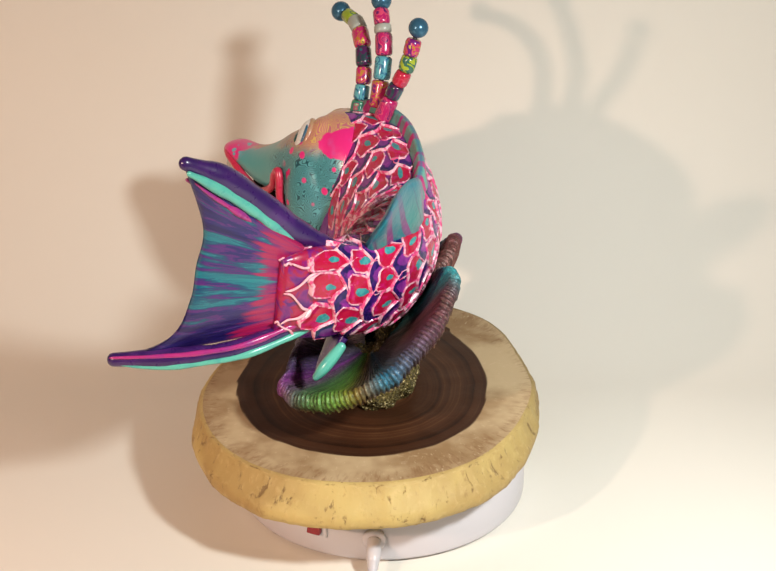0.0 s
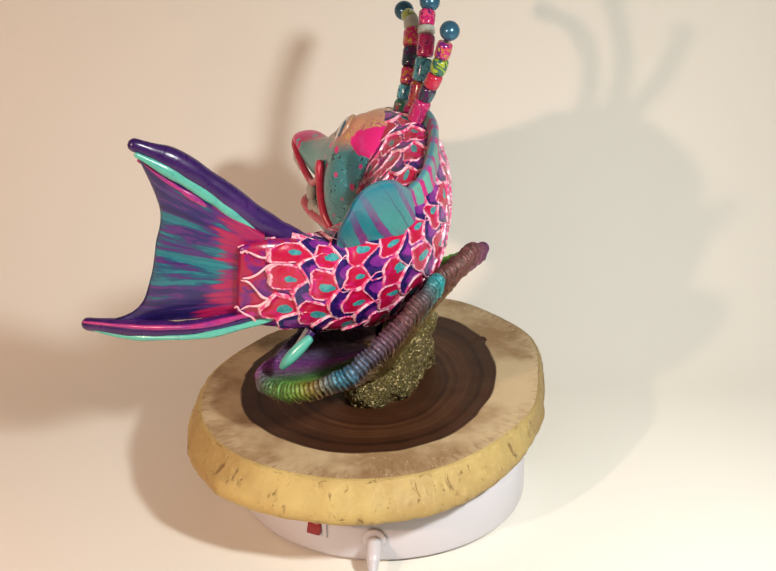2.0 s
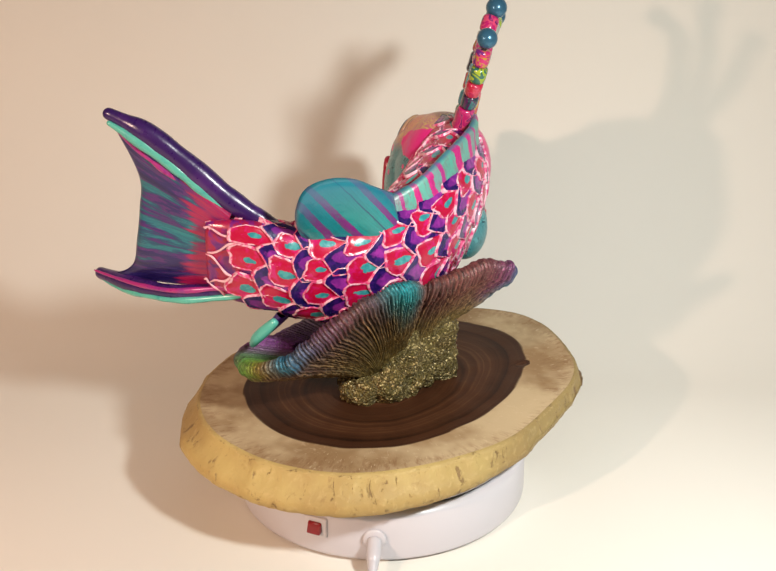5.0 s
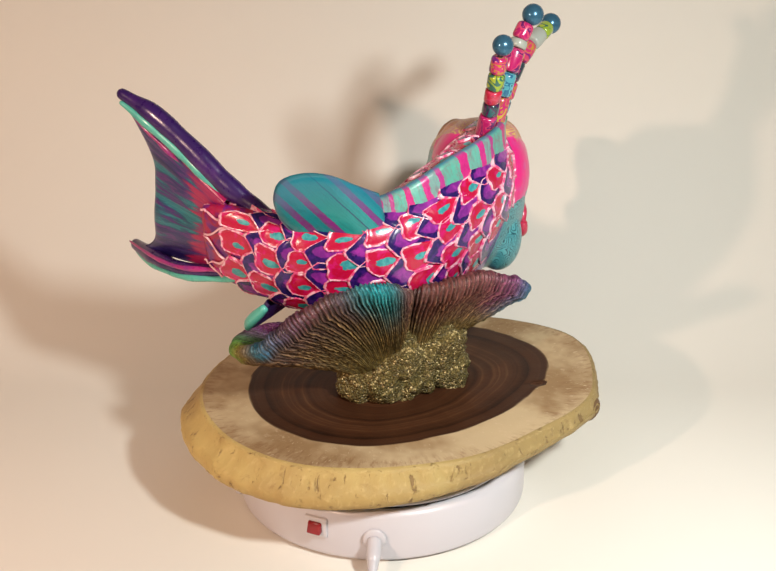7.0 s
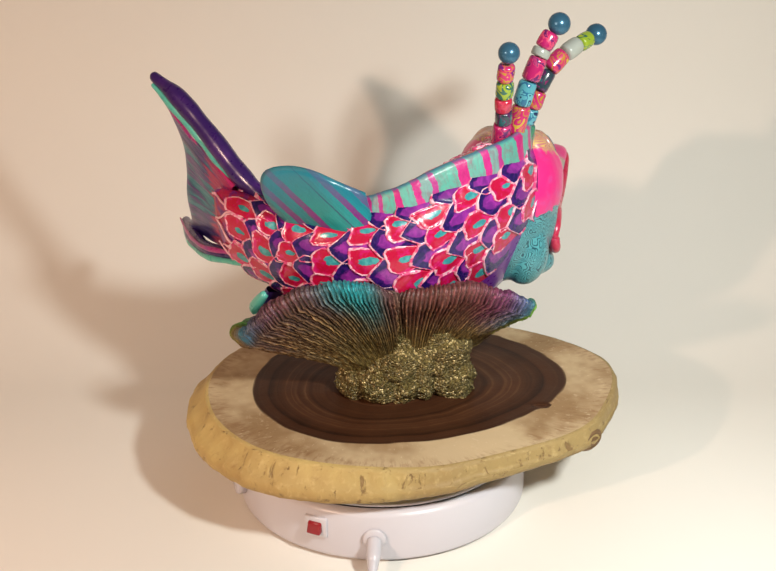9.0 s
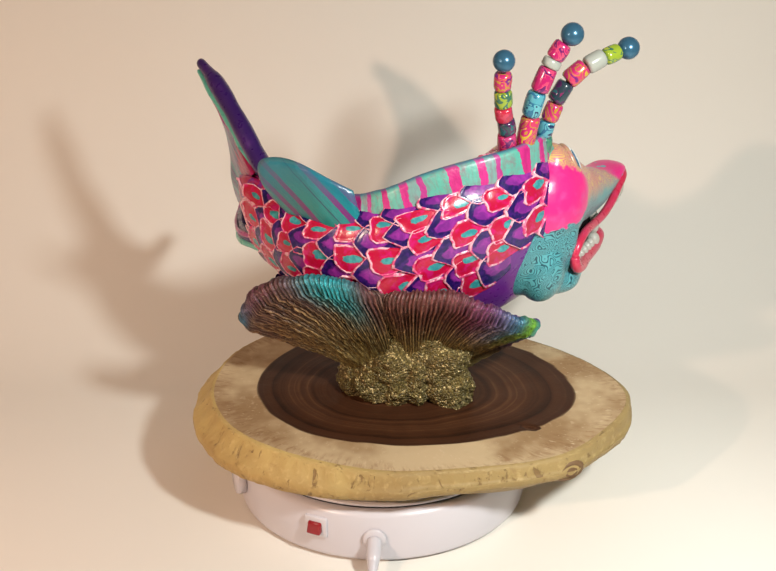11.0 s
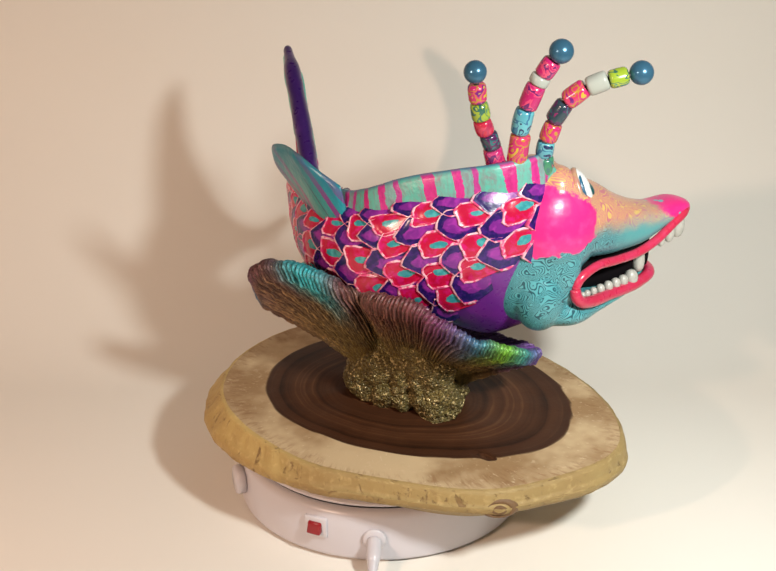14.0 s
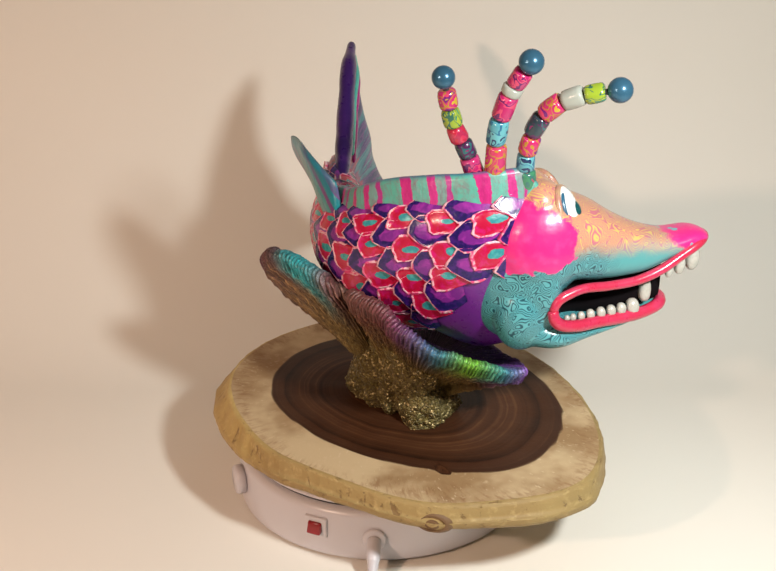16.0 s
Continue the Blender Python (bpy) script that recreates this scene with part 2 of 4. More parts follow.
def scale_mat(name, red):
    """An inlaid scale in its own u and v: a pale cord round it, then a teal drop in red, or a purple dome in navy."""
    k = Nodes(name)
    a, b, _ = k.xyz(k.add("ShaderNodeUVMap").outputs[0])
    r = k.add("ShaderNodeObjectInfo").outputs["Random"]
    r2 = k.math("FRACT", k.math("MULTIPLY", r, 17.3))
    r3 = k.math("FRACT", k.math("MULTIPLY", r, 41.7))
    v = k.coord()
    w1 = k.math("SUBTRACT", k.noise(v, 110, 3, 0.6, 0.6), 0.5)
    w2 = k.math("SUBTRACT", k.noise(v, 240, 2), 0.5)
    ab = k.math("ABSOLUTE", b)
    if red:
        x = k.math("DIVIDE", k.math("SUBTRACT", a, k.math("ADD", 0.43, k.math("MULTIPLY", r2, 0.14))), k.math("ADD", 0.13, k.math("MULTIPLY", r, 0.12)))
        y = k.math("DIVIDE", k.math("SUBTRACT", b, k.math("MULTIPLY", k.math("SUBTRACT", r3, 0.35), 0.4)), k.math("ADD", 0.20, k.math("MULTIPLY", r2, 0.24)))
        d = k.math("ADD", k.math("SQRT", k.math("ADD", k.math("MULTIPLY", x, x), k.math("MULTIPLY", y, y))), k.math("MULTIPLY", w1, 1.3))
        ground = k.mix(k.step(w1, -0.02, 0.16), (0.48, 0.004, 0.044), (0.56, 0.010, 0.14))
        drop = k.mix(k.step(w2, -0.1, 0.15), (0.03, 0.25, 0.28), (0.07, 0.36, 0.36))
        col = k.mix(k.step(d, 1.05, 0.92), ground, drop)
    else:
        x = k.math("DIVIDE", k.math("SUBTRACT", a, k.math("ADD", 0.66, k.math("MULTIPLY", r2, 0.12))), 0.50)
        y = k.math("DIVIDE", k.math("SUBTRACT", b, k.math("MULTIPLY", k.math("SUBTRACT", r3, 0.5), 0.25)), k.math("ADD", 0.46, k.math("MULTIPLY", r, 0.18)))
        d = k.math("ADD", k.math("SQRT", k.math("ADD", k.math("MULTIPLY", x, x), k.math("MULTIPLY", y, y))), k.math("MULTIPLY", w1, 0.9))
        dome = k.mix(k.step(w1, -0.1, 0.15), (0.17, 0.016, 0.22), (0.32, 0.028, 0.31))
        col = k.mix(k.step(d, 1.06, 0.90), k.mix(k.step(w2, -0.1, 0.2), (0.012, 0.005, 0.085), (0.045, 0.008, 0.15)), dome)
    near = k.math("MINIMUM", k.math("MULTIPLY", a, 1.7), k.math("ADD", k.math("SUBTRACT", 0.955, ab), k.math("MULTIPLY", k.step(a, 0.45, 0.75), 0.5)))
    near = k.math("ADD", near, k.math("MULTIPLY", w1, 0.13))
    cord = k.mix(k.step(w2, -0.08, 0.10), (0.84, 0.48, 0.57), (0.72, 0.07, 0.22))
    col = k.mix(k.step(near, 0.12, 0.08), col, cord)
    return k.finish(col, 0.27, k.noise(v, 260, 3), 0.18, 0.0012, coat=0.3)


def root_mat():
    """Red, maroon and violet clay smeared together at the tail's root."""
    k = Nodes("tail_root_clay")
    v = k.coord()
    n = k.noise(v, 70, 4, 0.6, 1.2)
    col = k.ramp(n, [(0.34, (0.10, 0.008, 0.16)), (0.45, (0.22, 0.012, 0.17)), (0.52, (0.36, 0.008, 0.05)), (0.64, (0.44, 0.010, 0.09)), (0.74, (0.40, 0.03, 0.26))])
    return k.finish(col, 0.28, k.noise(v, 160, 3), 0.35, 0.0015, coat=0.35)


def bead_mat(name, stops, scale=75, rough=0.22):
    """Marbled clay, different on every bead."""
    k = Nodes(name)
    r = k.add("ShaderNodeObjectInfo").outputs["Random"]
    off = k.add("ShaderNodeVectorMath", i0=k.coord(), i1=(0, 0, 0))
    off.operation = "ADD"
    comb = k.add("ShaderNodeCombineXYZ", X=k.math("MULTIPLY", r, 7.3), Y=k.math("MULTIPLY", r, 3.1), Z=0.0)
    k.tree.links.new(comb.outputs[0], off.inputs[1])
    n = k.noise(off.outputs[0], scale, 1, 0.5, 1.8)
    n = k.math("FRACT", k.math("MULTIPLY", n, 1.9))
    stops = [(p, tuple(c * 0.78 for c in col)) for p, col in stops]
    return k.finish(k.ramp(n, stops, "CONSTANT"), rough, k.noise(off.outputs[0], 300, 2), 0.1, 0.0008, coat=0.5)


MINT, VIOLET = (0.10, 0.41, 0.32), (0.05, 0.012, 0.15)
M_PAPER = paper_mat()
# kept pale so that the unseen room returns more light
M_WALL = plain_mat("bounce_room_paint", (0.80, 0.74, 0.66), 0.8, 4)
M_PLASTIC = plain_mat("white_plastic", (0.58, 0.555, 0.59), 0.32, 8)
M_SEAM = plain_mat("dark_gap", (0.03, 0.028, 0.03), 0.6)
M_SWITCH = plain_mat("red_switch", (0.26, 0.012, 0.018), 0.25)
M_REDSCALE, M_PURPLESCALE = scale_mat("red_scale_clay", True), scale_mat("purple_scale_clay", False)
M_LINE = clay("pale_pink_clay", (0.85, 0.50, 0.56), (0.74, 0.04, 0.20), 0.95, 75, deep=1.0)
M_MINT = clay("mint_clay", (0.12, 0.54, 0.43), (0.06, 0.36, 0.38), 0.5, 70, deep=0.9)
M_VIOLET = clay("violet_clay", VIOLET, (0.13, 0.03, 0.26), 0.6, 40)
M_PINK = clay("pink_clay", (0.62, 0.04, 0.30), (0.30, 0.04, 0.36), 0.7, 50)
M_BODY = clay("body_clay", (0.22, 0.018, 0.34), (0.16, 0.016, 0.30), 0.6, 28)
M_ROOT = root_mat()
M_LIP = clay("lip_clay", (0.78, 0.035, 0.10), (0.82, 0.07, 0.20), 0.5, 70)
M_MOUTH = plain_mat("mouth_dark", (0.006, 0.004, 0.005), 0.9, spec=0.1)
M_TOOTH = clay("tooth_clay", (0.47, 0.45, 0.40), (0.36, 0.35, 0.30), 0.5, 200, deep=1.0)
M_WHITE = clay("eye_white", (0.80, 0.80, 0.78), (0.6, 0.7, 0.75), 0.3, 90, deep=1.0)
M_EYEBLUE = clay("eye_blue", (0.03, 0.17, 0.30), (0.02, 0.08, 0.2), 0.5)
M_LID = clay("lid_clay", (0.68, 0.42, 0.24), (0.70, 0.25, 0.25), 0.7, 120)
M_PUPIL = plain_mat("pupil_teal", (0.008, 0.075, 0.08), 0.15)
M_PEARL = plain_mat("blue_pearl", (0.05, 0.155, 0.25), 0.24, 60, metal=0.4)
M_MILK = plain_mat("milky_bead", (0.40, 0.42, 0.37), 0.25, 60)
M_HEAD = head_mat()
M_WEB = membrane_mat()
M_DORSAL = fin_mat("dorsal_lobe_clay", [(0.0, (0.02, 0.04, 0.12)), (0.022, (0.012, 0.27, 0.27)), (0.20, (0.19, 0.014, 0.19)), (0.33, (0.008, 0.23, 0.27)), (0.52, (0.20, 0.014, 0.19)), (0.65, (0.010, 0.26, 0.25))], 20.8, 0.62, 0.05, edge=(0.012, 0.17, 0.26), diagonal=True, inside=0.35)
M_RIDGE = fin_mat("dorsal_ridge_clay", [(0.0, MINT), (0.28, (0.56, 0.02, 0.20)), (0.42, (0.13, 0.43, 0.35)), (0.66, (0.60, 0.03, 0.24)), (0.78, (0.18, 0.36, 0.33)), (0.92, (0.45, 0.04, 0.24))], 4.2, 0.02, 0.03, rough=0.4, edge=(0.03, 0.14, 0.26), coat=0.12, inside=0.70)
M_CORAL = attr_mat("iridescent_resin", 0.42, 0.25, 420, 0.5, 0.5)
M_FOOT = grit_mat()
M_SLABTOP, M_SLABSIDE = slab_top_mat(), slab_side_mat()
BEADS = [
    bead_mat("bead_pink", [(0.0, (0.62, 0.02, 0.17)), (0.45, (0.64, 0.06, 0.22)), (0.72, (0.18, 0.02, 0.16)), (0.84, (0.85, 0.08, 0.20))]),
    bead_mat("bead_lime", [(0.0, (0.38, 0.52, 0.04)), (0.4, (0.06, 0.28, 0.18)), (0.65, (0.48, 0.58, 0.05)), (0.85, (0.05, 0.18, 0.12))]),
    bead_mat("bead_red", [(0.0, (0.66, 0.025, 0.07)), (0.6, (0.55, 0.03, 0.10)), (0.85, (0.72, 0.05, 0.12))]),
    bead_mat("bead_dark", [(0.0, (0.03, 0.06, 0.08)), (0.35, (0.30, 0.03, 0.14)), (0.55, (0.03, 0.16, 0.18)), (0.8, (0.10, 0.02, 0.10))]),
    bead_mat("bead_blue", [(0.0, (0.12, 0.46, 0.55)), (0.4, (0.02, 0.05, 0.14)), (0.55, (0.16, 0.55, 0.62)), (0.85, (0.04, 0.20, 0.35))]),
    bead_mat("bead_mixed", [(0.0, (0.70, 0.03, 0.18)), (0.3, (0.72, 0.50, 0.05)), (0.45, (0.22, 0.02, 0.22)), (0.7, (0.75, 0.06, 0.16)), (0.88, (0.60, 0.30, 0.04))]),
    bead_mat("bead_green", [(0.0, (0.07, 0.30, 0.16)), (0.35, (0.20, 0.48, 0.25)), (0.6, (0.45, 0.12, 0.16)), (0.75, (0.06, 0.22, 0.18))]),
]


# ---- building helpers ----
def mesh_ob(name, verts, faces, mats, parent=None, label="", smooth=True, slots=None, pigment=None, uvs=None, matrix=None):
    me = bpy.data.meshes.new(name)
    me.from_pydata([tuple(v) for v in verts], [], faces)
    for m in (mats if isinstance(mats, (list, tuple)) else [mats]):
        me.materials.append(m)
    if smooth:
        me.polygons.foreach_set("use_smooth", [True] * len(faces))
    if slots is not None:
        me.polygons.foreach_set("material_index", slots)
    if pigment is not None:
        a = me.color_attributes.new("pigment", "FLOAT_COLOR", "POINT")
        a.data.foreach_set("color", np.array([(*c, 1.0) for c in pigment], dtype=np.float32).ravel())
    if uvs is not None:
        layer = me.uv_layers.new(name="UVMap")
        idx = np.empty(len(me.loops), dtype=np.int32)
        me.loops.foreach_get("vertex_index", idx)
        layer.data.foreach_set("uv", np.array(uvs, dtype=np.float32)[idx].ravel())
    me.update()
    ob = new(name, me)
    if parent is not None:
        ob.parent = parent
    if matrix is not None:
        ob.matrix_basis = matrix
    if label:
        ob["label"] = label
    return ob


def part(name, bm, material, parent, label="", matrix=None):
    bmesh.ops.recalc_face_normals(bm, faces=bm.faces)
    me = bpy.data.meshes.new(name)
    bm.to_mesh(me)
    bm.free()
    for m in (material if isinstance(material, (list, tuple)) else [material]):
        me.materials.append(m)
    me.polygons.foreach_set("use_smooth", [True] * len(me.polygons))
    ob = new(name, me)
    ob.parent = parent
    if matrix is not None:
        ob.matrix_basis = matrix
    if label:
        ob["label"] = label
    return ob


def grid_faces(n, m, wrap_n=False, wrap_m=False):
    out = []
    for i in range(n if wrap_n else n - 1):
        for j in range(m if wrap_m else m - 1):
            a, b = i * m + j, i * m + (j + 1) % m
            c, d = ((i + 1) % n) * m + (j + 1) % m, ((i + 1) % n) * m + j
            out.append((a, b, c, d))
    return out


def smooth_path(points, count, closed=False):
    """Catmull-Rom through the points; rows may hold any number of values."""
    p = np.array(points, dtype=float)
    n = len(p)
    out = []
    spans = n if closed else n - 1
    for k in range(count):
        x = k / count * spans if closed else k / (count - 1) * spans
        i = min(int(x), spans - 1)
        f = x - i
        g = [(i - 1) % n, i % n, (i + 1) % n, (i + 2) % n] if closed else [max(i - 1, 0), i, min(i + 1, n - 1), min(i + 2, n - 1)]
        a, b, c, d = p[g]
        out.append(0.5 * (2 * b + (c - a) * f + (2 * a - 5 * b + 4 * c - d) * f * f + (3 * b - a - 3 * c + d) * f ** 3))
    return np.array(out)


def tube_mesh(points, radii, count=40, seg=12, flat=1.0, wob=0.0):
    """A closed-ended tapering tube along a path."""
    rows = smooth_path([(*p, r) for p, r in zip(points, radii)], count)
    c, r = rows[:, :3], rows[:, 3]
    verts, up = [], Vector((0.03, 0.05, 1))
    for i in range(count):
        t = Vector(c[min(i + 1, count - 1)] - c[max(i - 1, 0)]).normalized()
        a = t.cross(up).normalized()
        b = a.cross(t)
        e = min(i, count - 1 - i) / 3.0
        rr = r[i] * (math.sqrt(1 - (1 - min(1, e + 0.12)) ** 2)) * (1 + wob * noise.noise(Vector(c[i]) * 60))
        for j in range(seg):
            th = 2 * math.pi * j / seg
            verts.append(Vector(c[i]) + a * math.cos(th) * rr * flat + b * math.sin(th) * rr)
    faces = grid_faces(count, seg, False, True)
    t0, t1 = Vector(c[0] - c[1]).normalized(), Vector(c[-1] - c[-2]).normalized()
    verts += [Vector(c[0]) + t0 * r[0] * 0.1, Vector(c[-1]) + t1 * r[-1] * 0.1]
    for j in range(seg):
        faces.append((len(verts) - 2, (j + 1) % seg, j))
        faces.append((len(verts) - 1, (count - 1) * seg + j, (count - 1) * seg + (j + 1) % seg))
    return verts, faces


def lathe(profile, seg=96):
    verts, n = [], len(profile)
    for i in range(seg):
        a = 2 * math.pi * i / seg
        verts += [(r * math.cos(a), r * math.sin(a), z) for r, z in profile]
    return verts, grid_faces(seg, n, True, False)


def thing(name, label, category):
    ob = new(name)
    ob.empty_display_size = 0.02
    return tagged(ob, label, category)


MOVERS = []


# ---- the place ----
def build_backdrop():
    m = 60
    prof = []
    bend = 0.28
    back = 0.45
    for i in range(18):
        prof.append((-1.2 + (back - bend + 1.2) * i / 17, 0.0))
    for i in range(1, 25):
        a = math.pi / 2 * i / 24
        prof.append((back - bend + bend * math.sin(a), bend - bend * math.cos(a)))
    for i in range(1, 20):
        prof.append((back, bend + 1.15 * i / 19))
    xs = [-1.3 + 2.6 * i / (m - 1) for i in range(m)]
    verts = [(x, y, z + 0.0008 * noise.noise(Vector((x * 3, y * 3, z * 3))) - 0.0008) for y, z in prof for x in xs]
    ob = mesh_ob("backdrop", verts, grid_faces(len(prof), m), M_PAPER)
    tagged(ob, "cream seamless paper sweep, curving up behind the turntable", "backdrop", kind="structure")


def build_bounce_room():
    def box(name, a, b, label, cat):
        bm = bmesh.new()
        bmesh.ops.create_cube(bm, size=1.0)
        for v in bm.verts:
            v.co = Vector([a[i] + (v.co[i] + 0.5) * (b[i] - a[i]) for i in range(3)])
        ob = part(name, bm, M_WALL, None)
        ob.data.polygons.foreach_set("use_smooth", [False] * 6)
        tagged(ob, label, cat, kind="structure")
    # unseen room shell, added: its pale sides bounce light onto the paper
    box("floor", (-1.5, -1.7, -0.85), (1.5, 0.9, -0.75), "unseen cream floor, added to close the room", "floor")
    box("bounce_wall_north", (-1.5, 0.8, -0.75), (1.5, 0.9, 1.45), "unseen cream wall, added to bounce light", "wall")
    box("bounce_wall_south", (-1.5, -1.7, -0.75), (1.5, -1.6, 1.45), "unseen cream wall, added to bounce light", "wall")
    box("bounce_wall_west", (-1.5, -1.6, -0.75), (-1.4, 0.8, 1.45), "unseen cream wall, added to bounce light", "wall")
    box("bounce_wall_east", (1.4, -1.6, -0.75), (1.5, 0.8, 1.45), "unseen cream wall, added to bounce light", "wall")
    box("table_top", (-1.3, -1.2, -0.04), (1.3, 0.6, -0.004), "plain table under the paper", "table")


def rounded_box(sx, sy, sz, r=0.15, seg=2):
    bm = bmesh.new()
    bmesh.ops.create_cube(bm, size=1.0)
    for v in bm.verts:
        v.co = Vector((v.co.x * sx, v.co.y * sy, v.co.z * sz))
    bmesh.ops.bevel(bm, geom=list(bm.edges), offset=min(sx, sy, sz) * r, segments=seg, affect="EDGES", profile=0.5)
    return bm


def build_turntable():
    base = thing("turntable", "white plastic motor turntable with rocker switch and cable", "turntable")
    v, f = lathe([(0.0, 0.0005), (0.122, 0.0005), (0.1245, 0.0025), (0.125, 0.005), (0.1245, 0.040), (0.1225, 0.0440), (0.119, 0.0452), (0.0, 0.0452)])
    mesh_ob("housing", v, f, M_PLASTIC, base)

    def on_wall(deg, z, out=0.0):
        return pose(0, 0, z) @ pose(0, 0, 0, 0, 0, deg) @ pose(0.1248 + out, 0, 0)
    ang = math.degrees(math.atan2(-0.114, -0.0532))
    sw = part("switch_frame", rounded_box(0.004, 0.0195, 0.0172, 0.25), M_PLASTIC, base, "white switch bezel", on_wall(ang, 0.0275))
    bm = rounded_box(0.005, 0.0115, 0.0095, 0.2)
    for w in bm.verts:
        if w.co.x > 0 and w.co.z < 0:
            w.co.x += 0.0025
    part("switch_rocker", bm, M_SWITCH, sw, "dark red rocker", pose(0.0016, 0, 0))
    # barrel plug and its cable
    pa = -93.0
    plug_at = on_wall(pa, 0.0225)
    ring_v, ring_f = lathe([(0.0, 0.0), (0.0085, 0.0), (0.0095, 0.001), (0.0095, 0.002), (0.0080, 0.003), (0.0, 0.003)], 24)
    mesh_ob("socket", ring_v, ring_f, M_PLASTIC, base, matrix=plug_at @ pose(0, 0, 0, 0, 90, 0))
    pv, pf = lathe([(0.0, 0.0), (0.0072, 0.0), (0.0076, 0.002), (0.0074, 0.016), (0.0062, 0.020), (0.0055, 0.0205), (0.0062, 0.0225), (0.0052, 0.0235),
                    (0.0058, 0.0255), (0.0046, 0.0265), (0.0052, 0.0285), (0.0040, 0.0295), (0.0046, 0.0315), (0.0030, 0.033), (0.0, 0.033)], 24)
    pv = [(x * 0.76, y * 0.76, z) for x, y, z in pv]
    mesh_ob("plug", pv, pf, M_PLASTIC, base, "white ribbed barrel plug", matrix=plug_at @ pose(0.002, 0, 0, 0, 112, 0))
    d = Vector((math.cos(math.radians(pa)), math.sin(math.radians(pa)), 0))
    p0 = d * 0.157 + Vector((0, 0, 0.0105))
    cv, cf = tube_mesh([p0, p0 + d * 0.02 + Vector((0.001, 0, -0.005)), p0 + d * 0.05 + Vector((0.003, 0, -0.0085)), p0 + d * 0.12 + Vector((0.002, 0, -0.0087)), p0 + d * 0.3 + Vector((-0.05, 0, -0.0087)), p0 + d * 0.6 + Vector((0.1, 0, -0.0087))],
                       [0.002] * 6, 60, 10)
    mesh_ob("cable", cv, cf, M_PLASTIC, base, "thin white cable")
    kn = on_wall(math.degrees(math.atan2(-0.040, -0.118)), 0.0262)
    kv, kf = lathe([(0.0, 0.0), (0.0125, 0.0), (0.0125, 0.006), (0.0112, 0.0078), (0.0, 0.008)], 28)
    mesh_ob("knob", kv, kf, M_PLASTIC, base, "white speed knob", matrix=kn @ pose(0, 0, 0, 0, 90, 0))

    v, f = lathe([(0.0, 0.0452), (0.1165, 0.0452), (0.1165, 0.0474), (0.118, 0.0476), (0.119, 0.0482), (0.118, 0.0500), (0.0, 0.0500)])
    plate = mesh_ob("plate", v, f, [M_PLASTIC, M_SEAM], base, "round plate that turns", slots=[1, 1, 1, 0, 0, 0] * 96)
    MOVERS.append(plate)


# angle, radius of the sawn face, radius of the heartwood
RIM = [(0, .132, .090), (20, .138, .097), (34, .148, .106), (45, .165, .116), (53, .177, .124), (58, .1845, .132), (67, .190, .146), (79, .204, .160), (87, .2135, .167), (93, .213, .168), (98, .208, .166), (106, .1985, .164),
       (116, .186, .160), (130, .172, .151), (141, .163, .143), (163, .155, .131), (197, .157, .122), (220, .159, .121), (237, .158, .117), (250, .155, .113), (260, .151, .111),
       (270, .149, .109), (288, .143, .103), (303, .138, .099), (315, .132, .096), (330, .128, .092), (345, .127, .090)]


BULGE = [(30, .0), (160, .0), (180, .001), (209, .007), (239, .0150), (285, .0135), (314, .010), (345, .005), (360, .001)]


def around(table, deg, col):
    a = np.array([r[0] for r in table], float)
    b = np.array([r[col] for r in table], float)
    return float(np.interp(deg % 360, np.concatenate([a - 360, a, a + 360]), np.concatenate([b, b, b])))


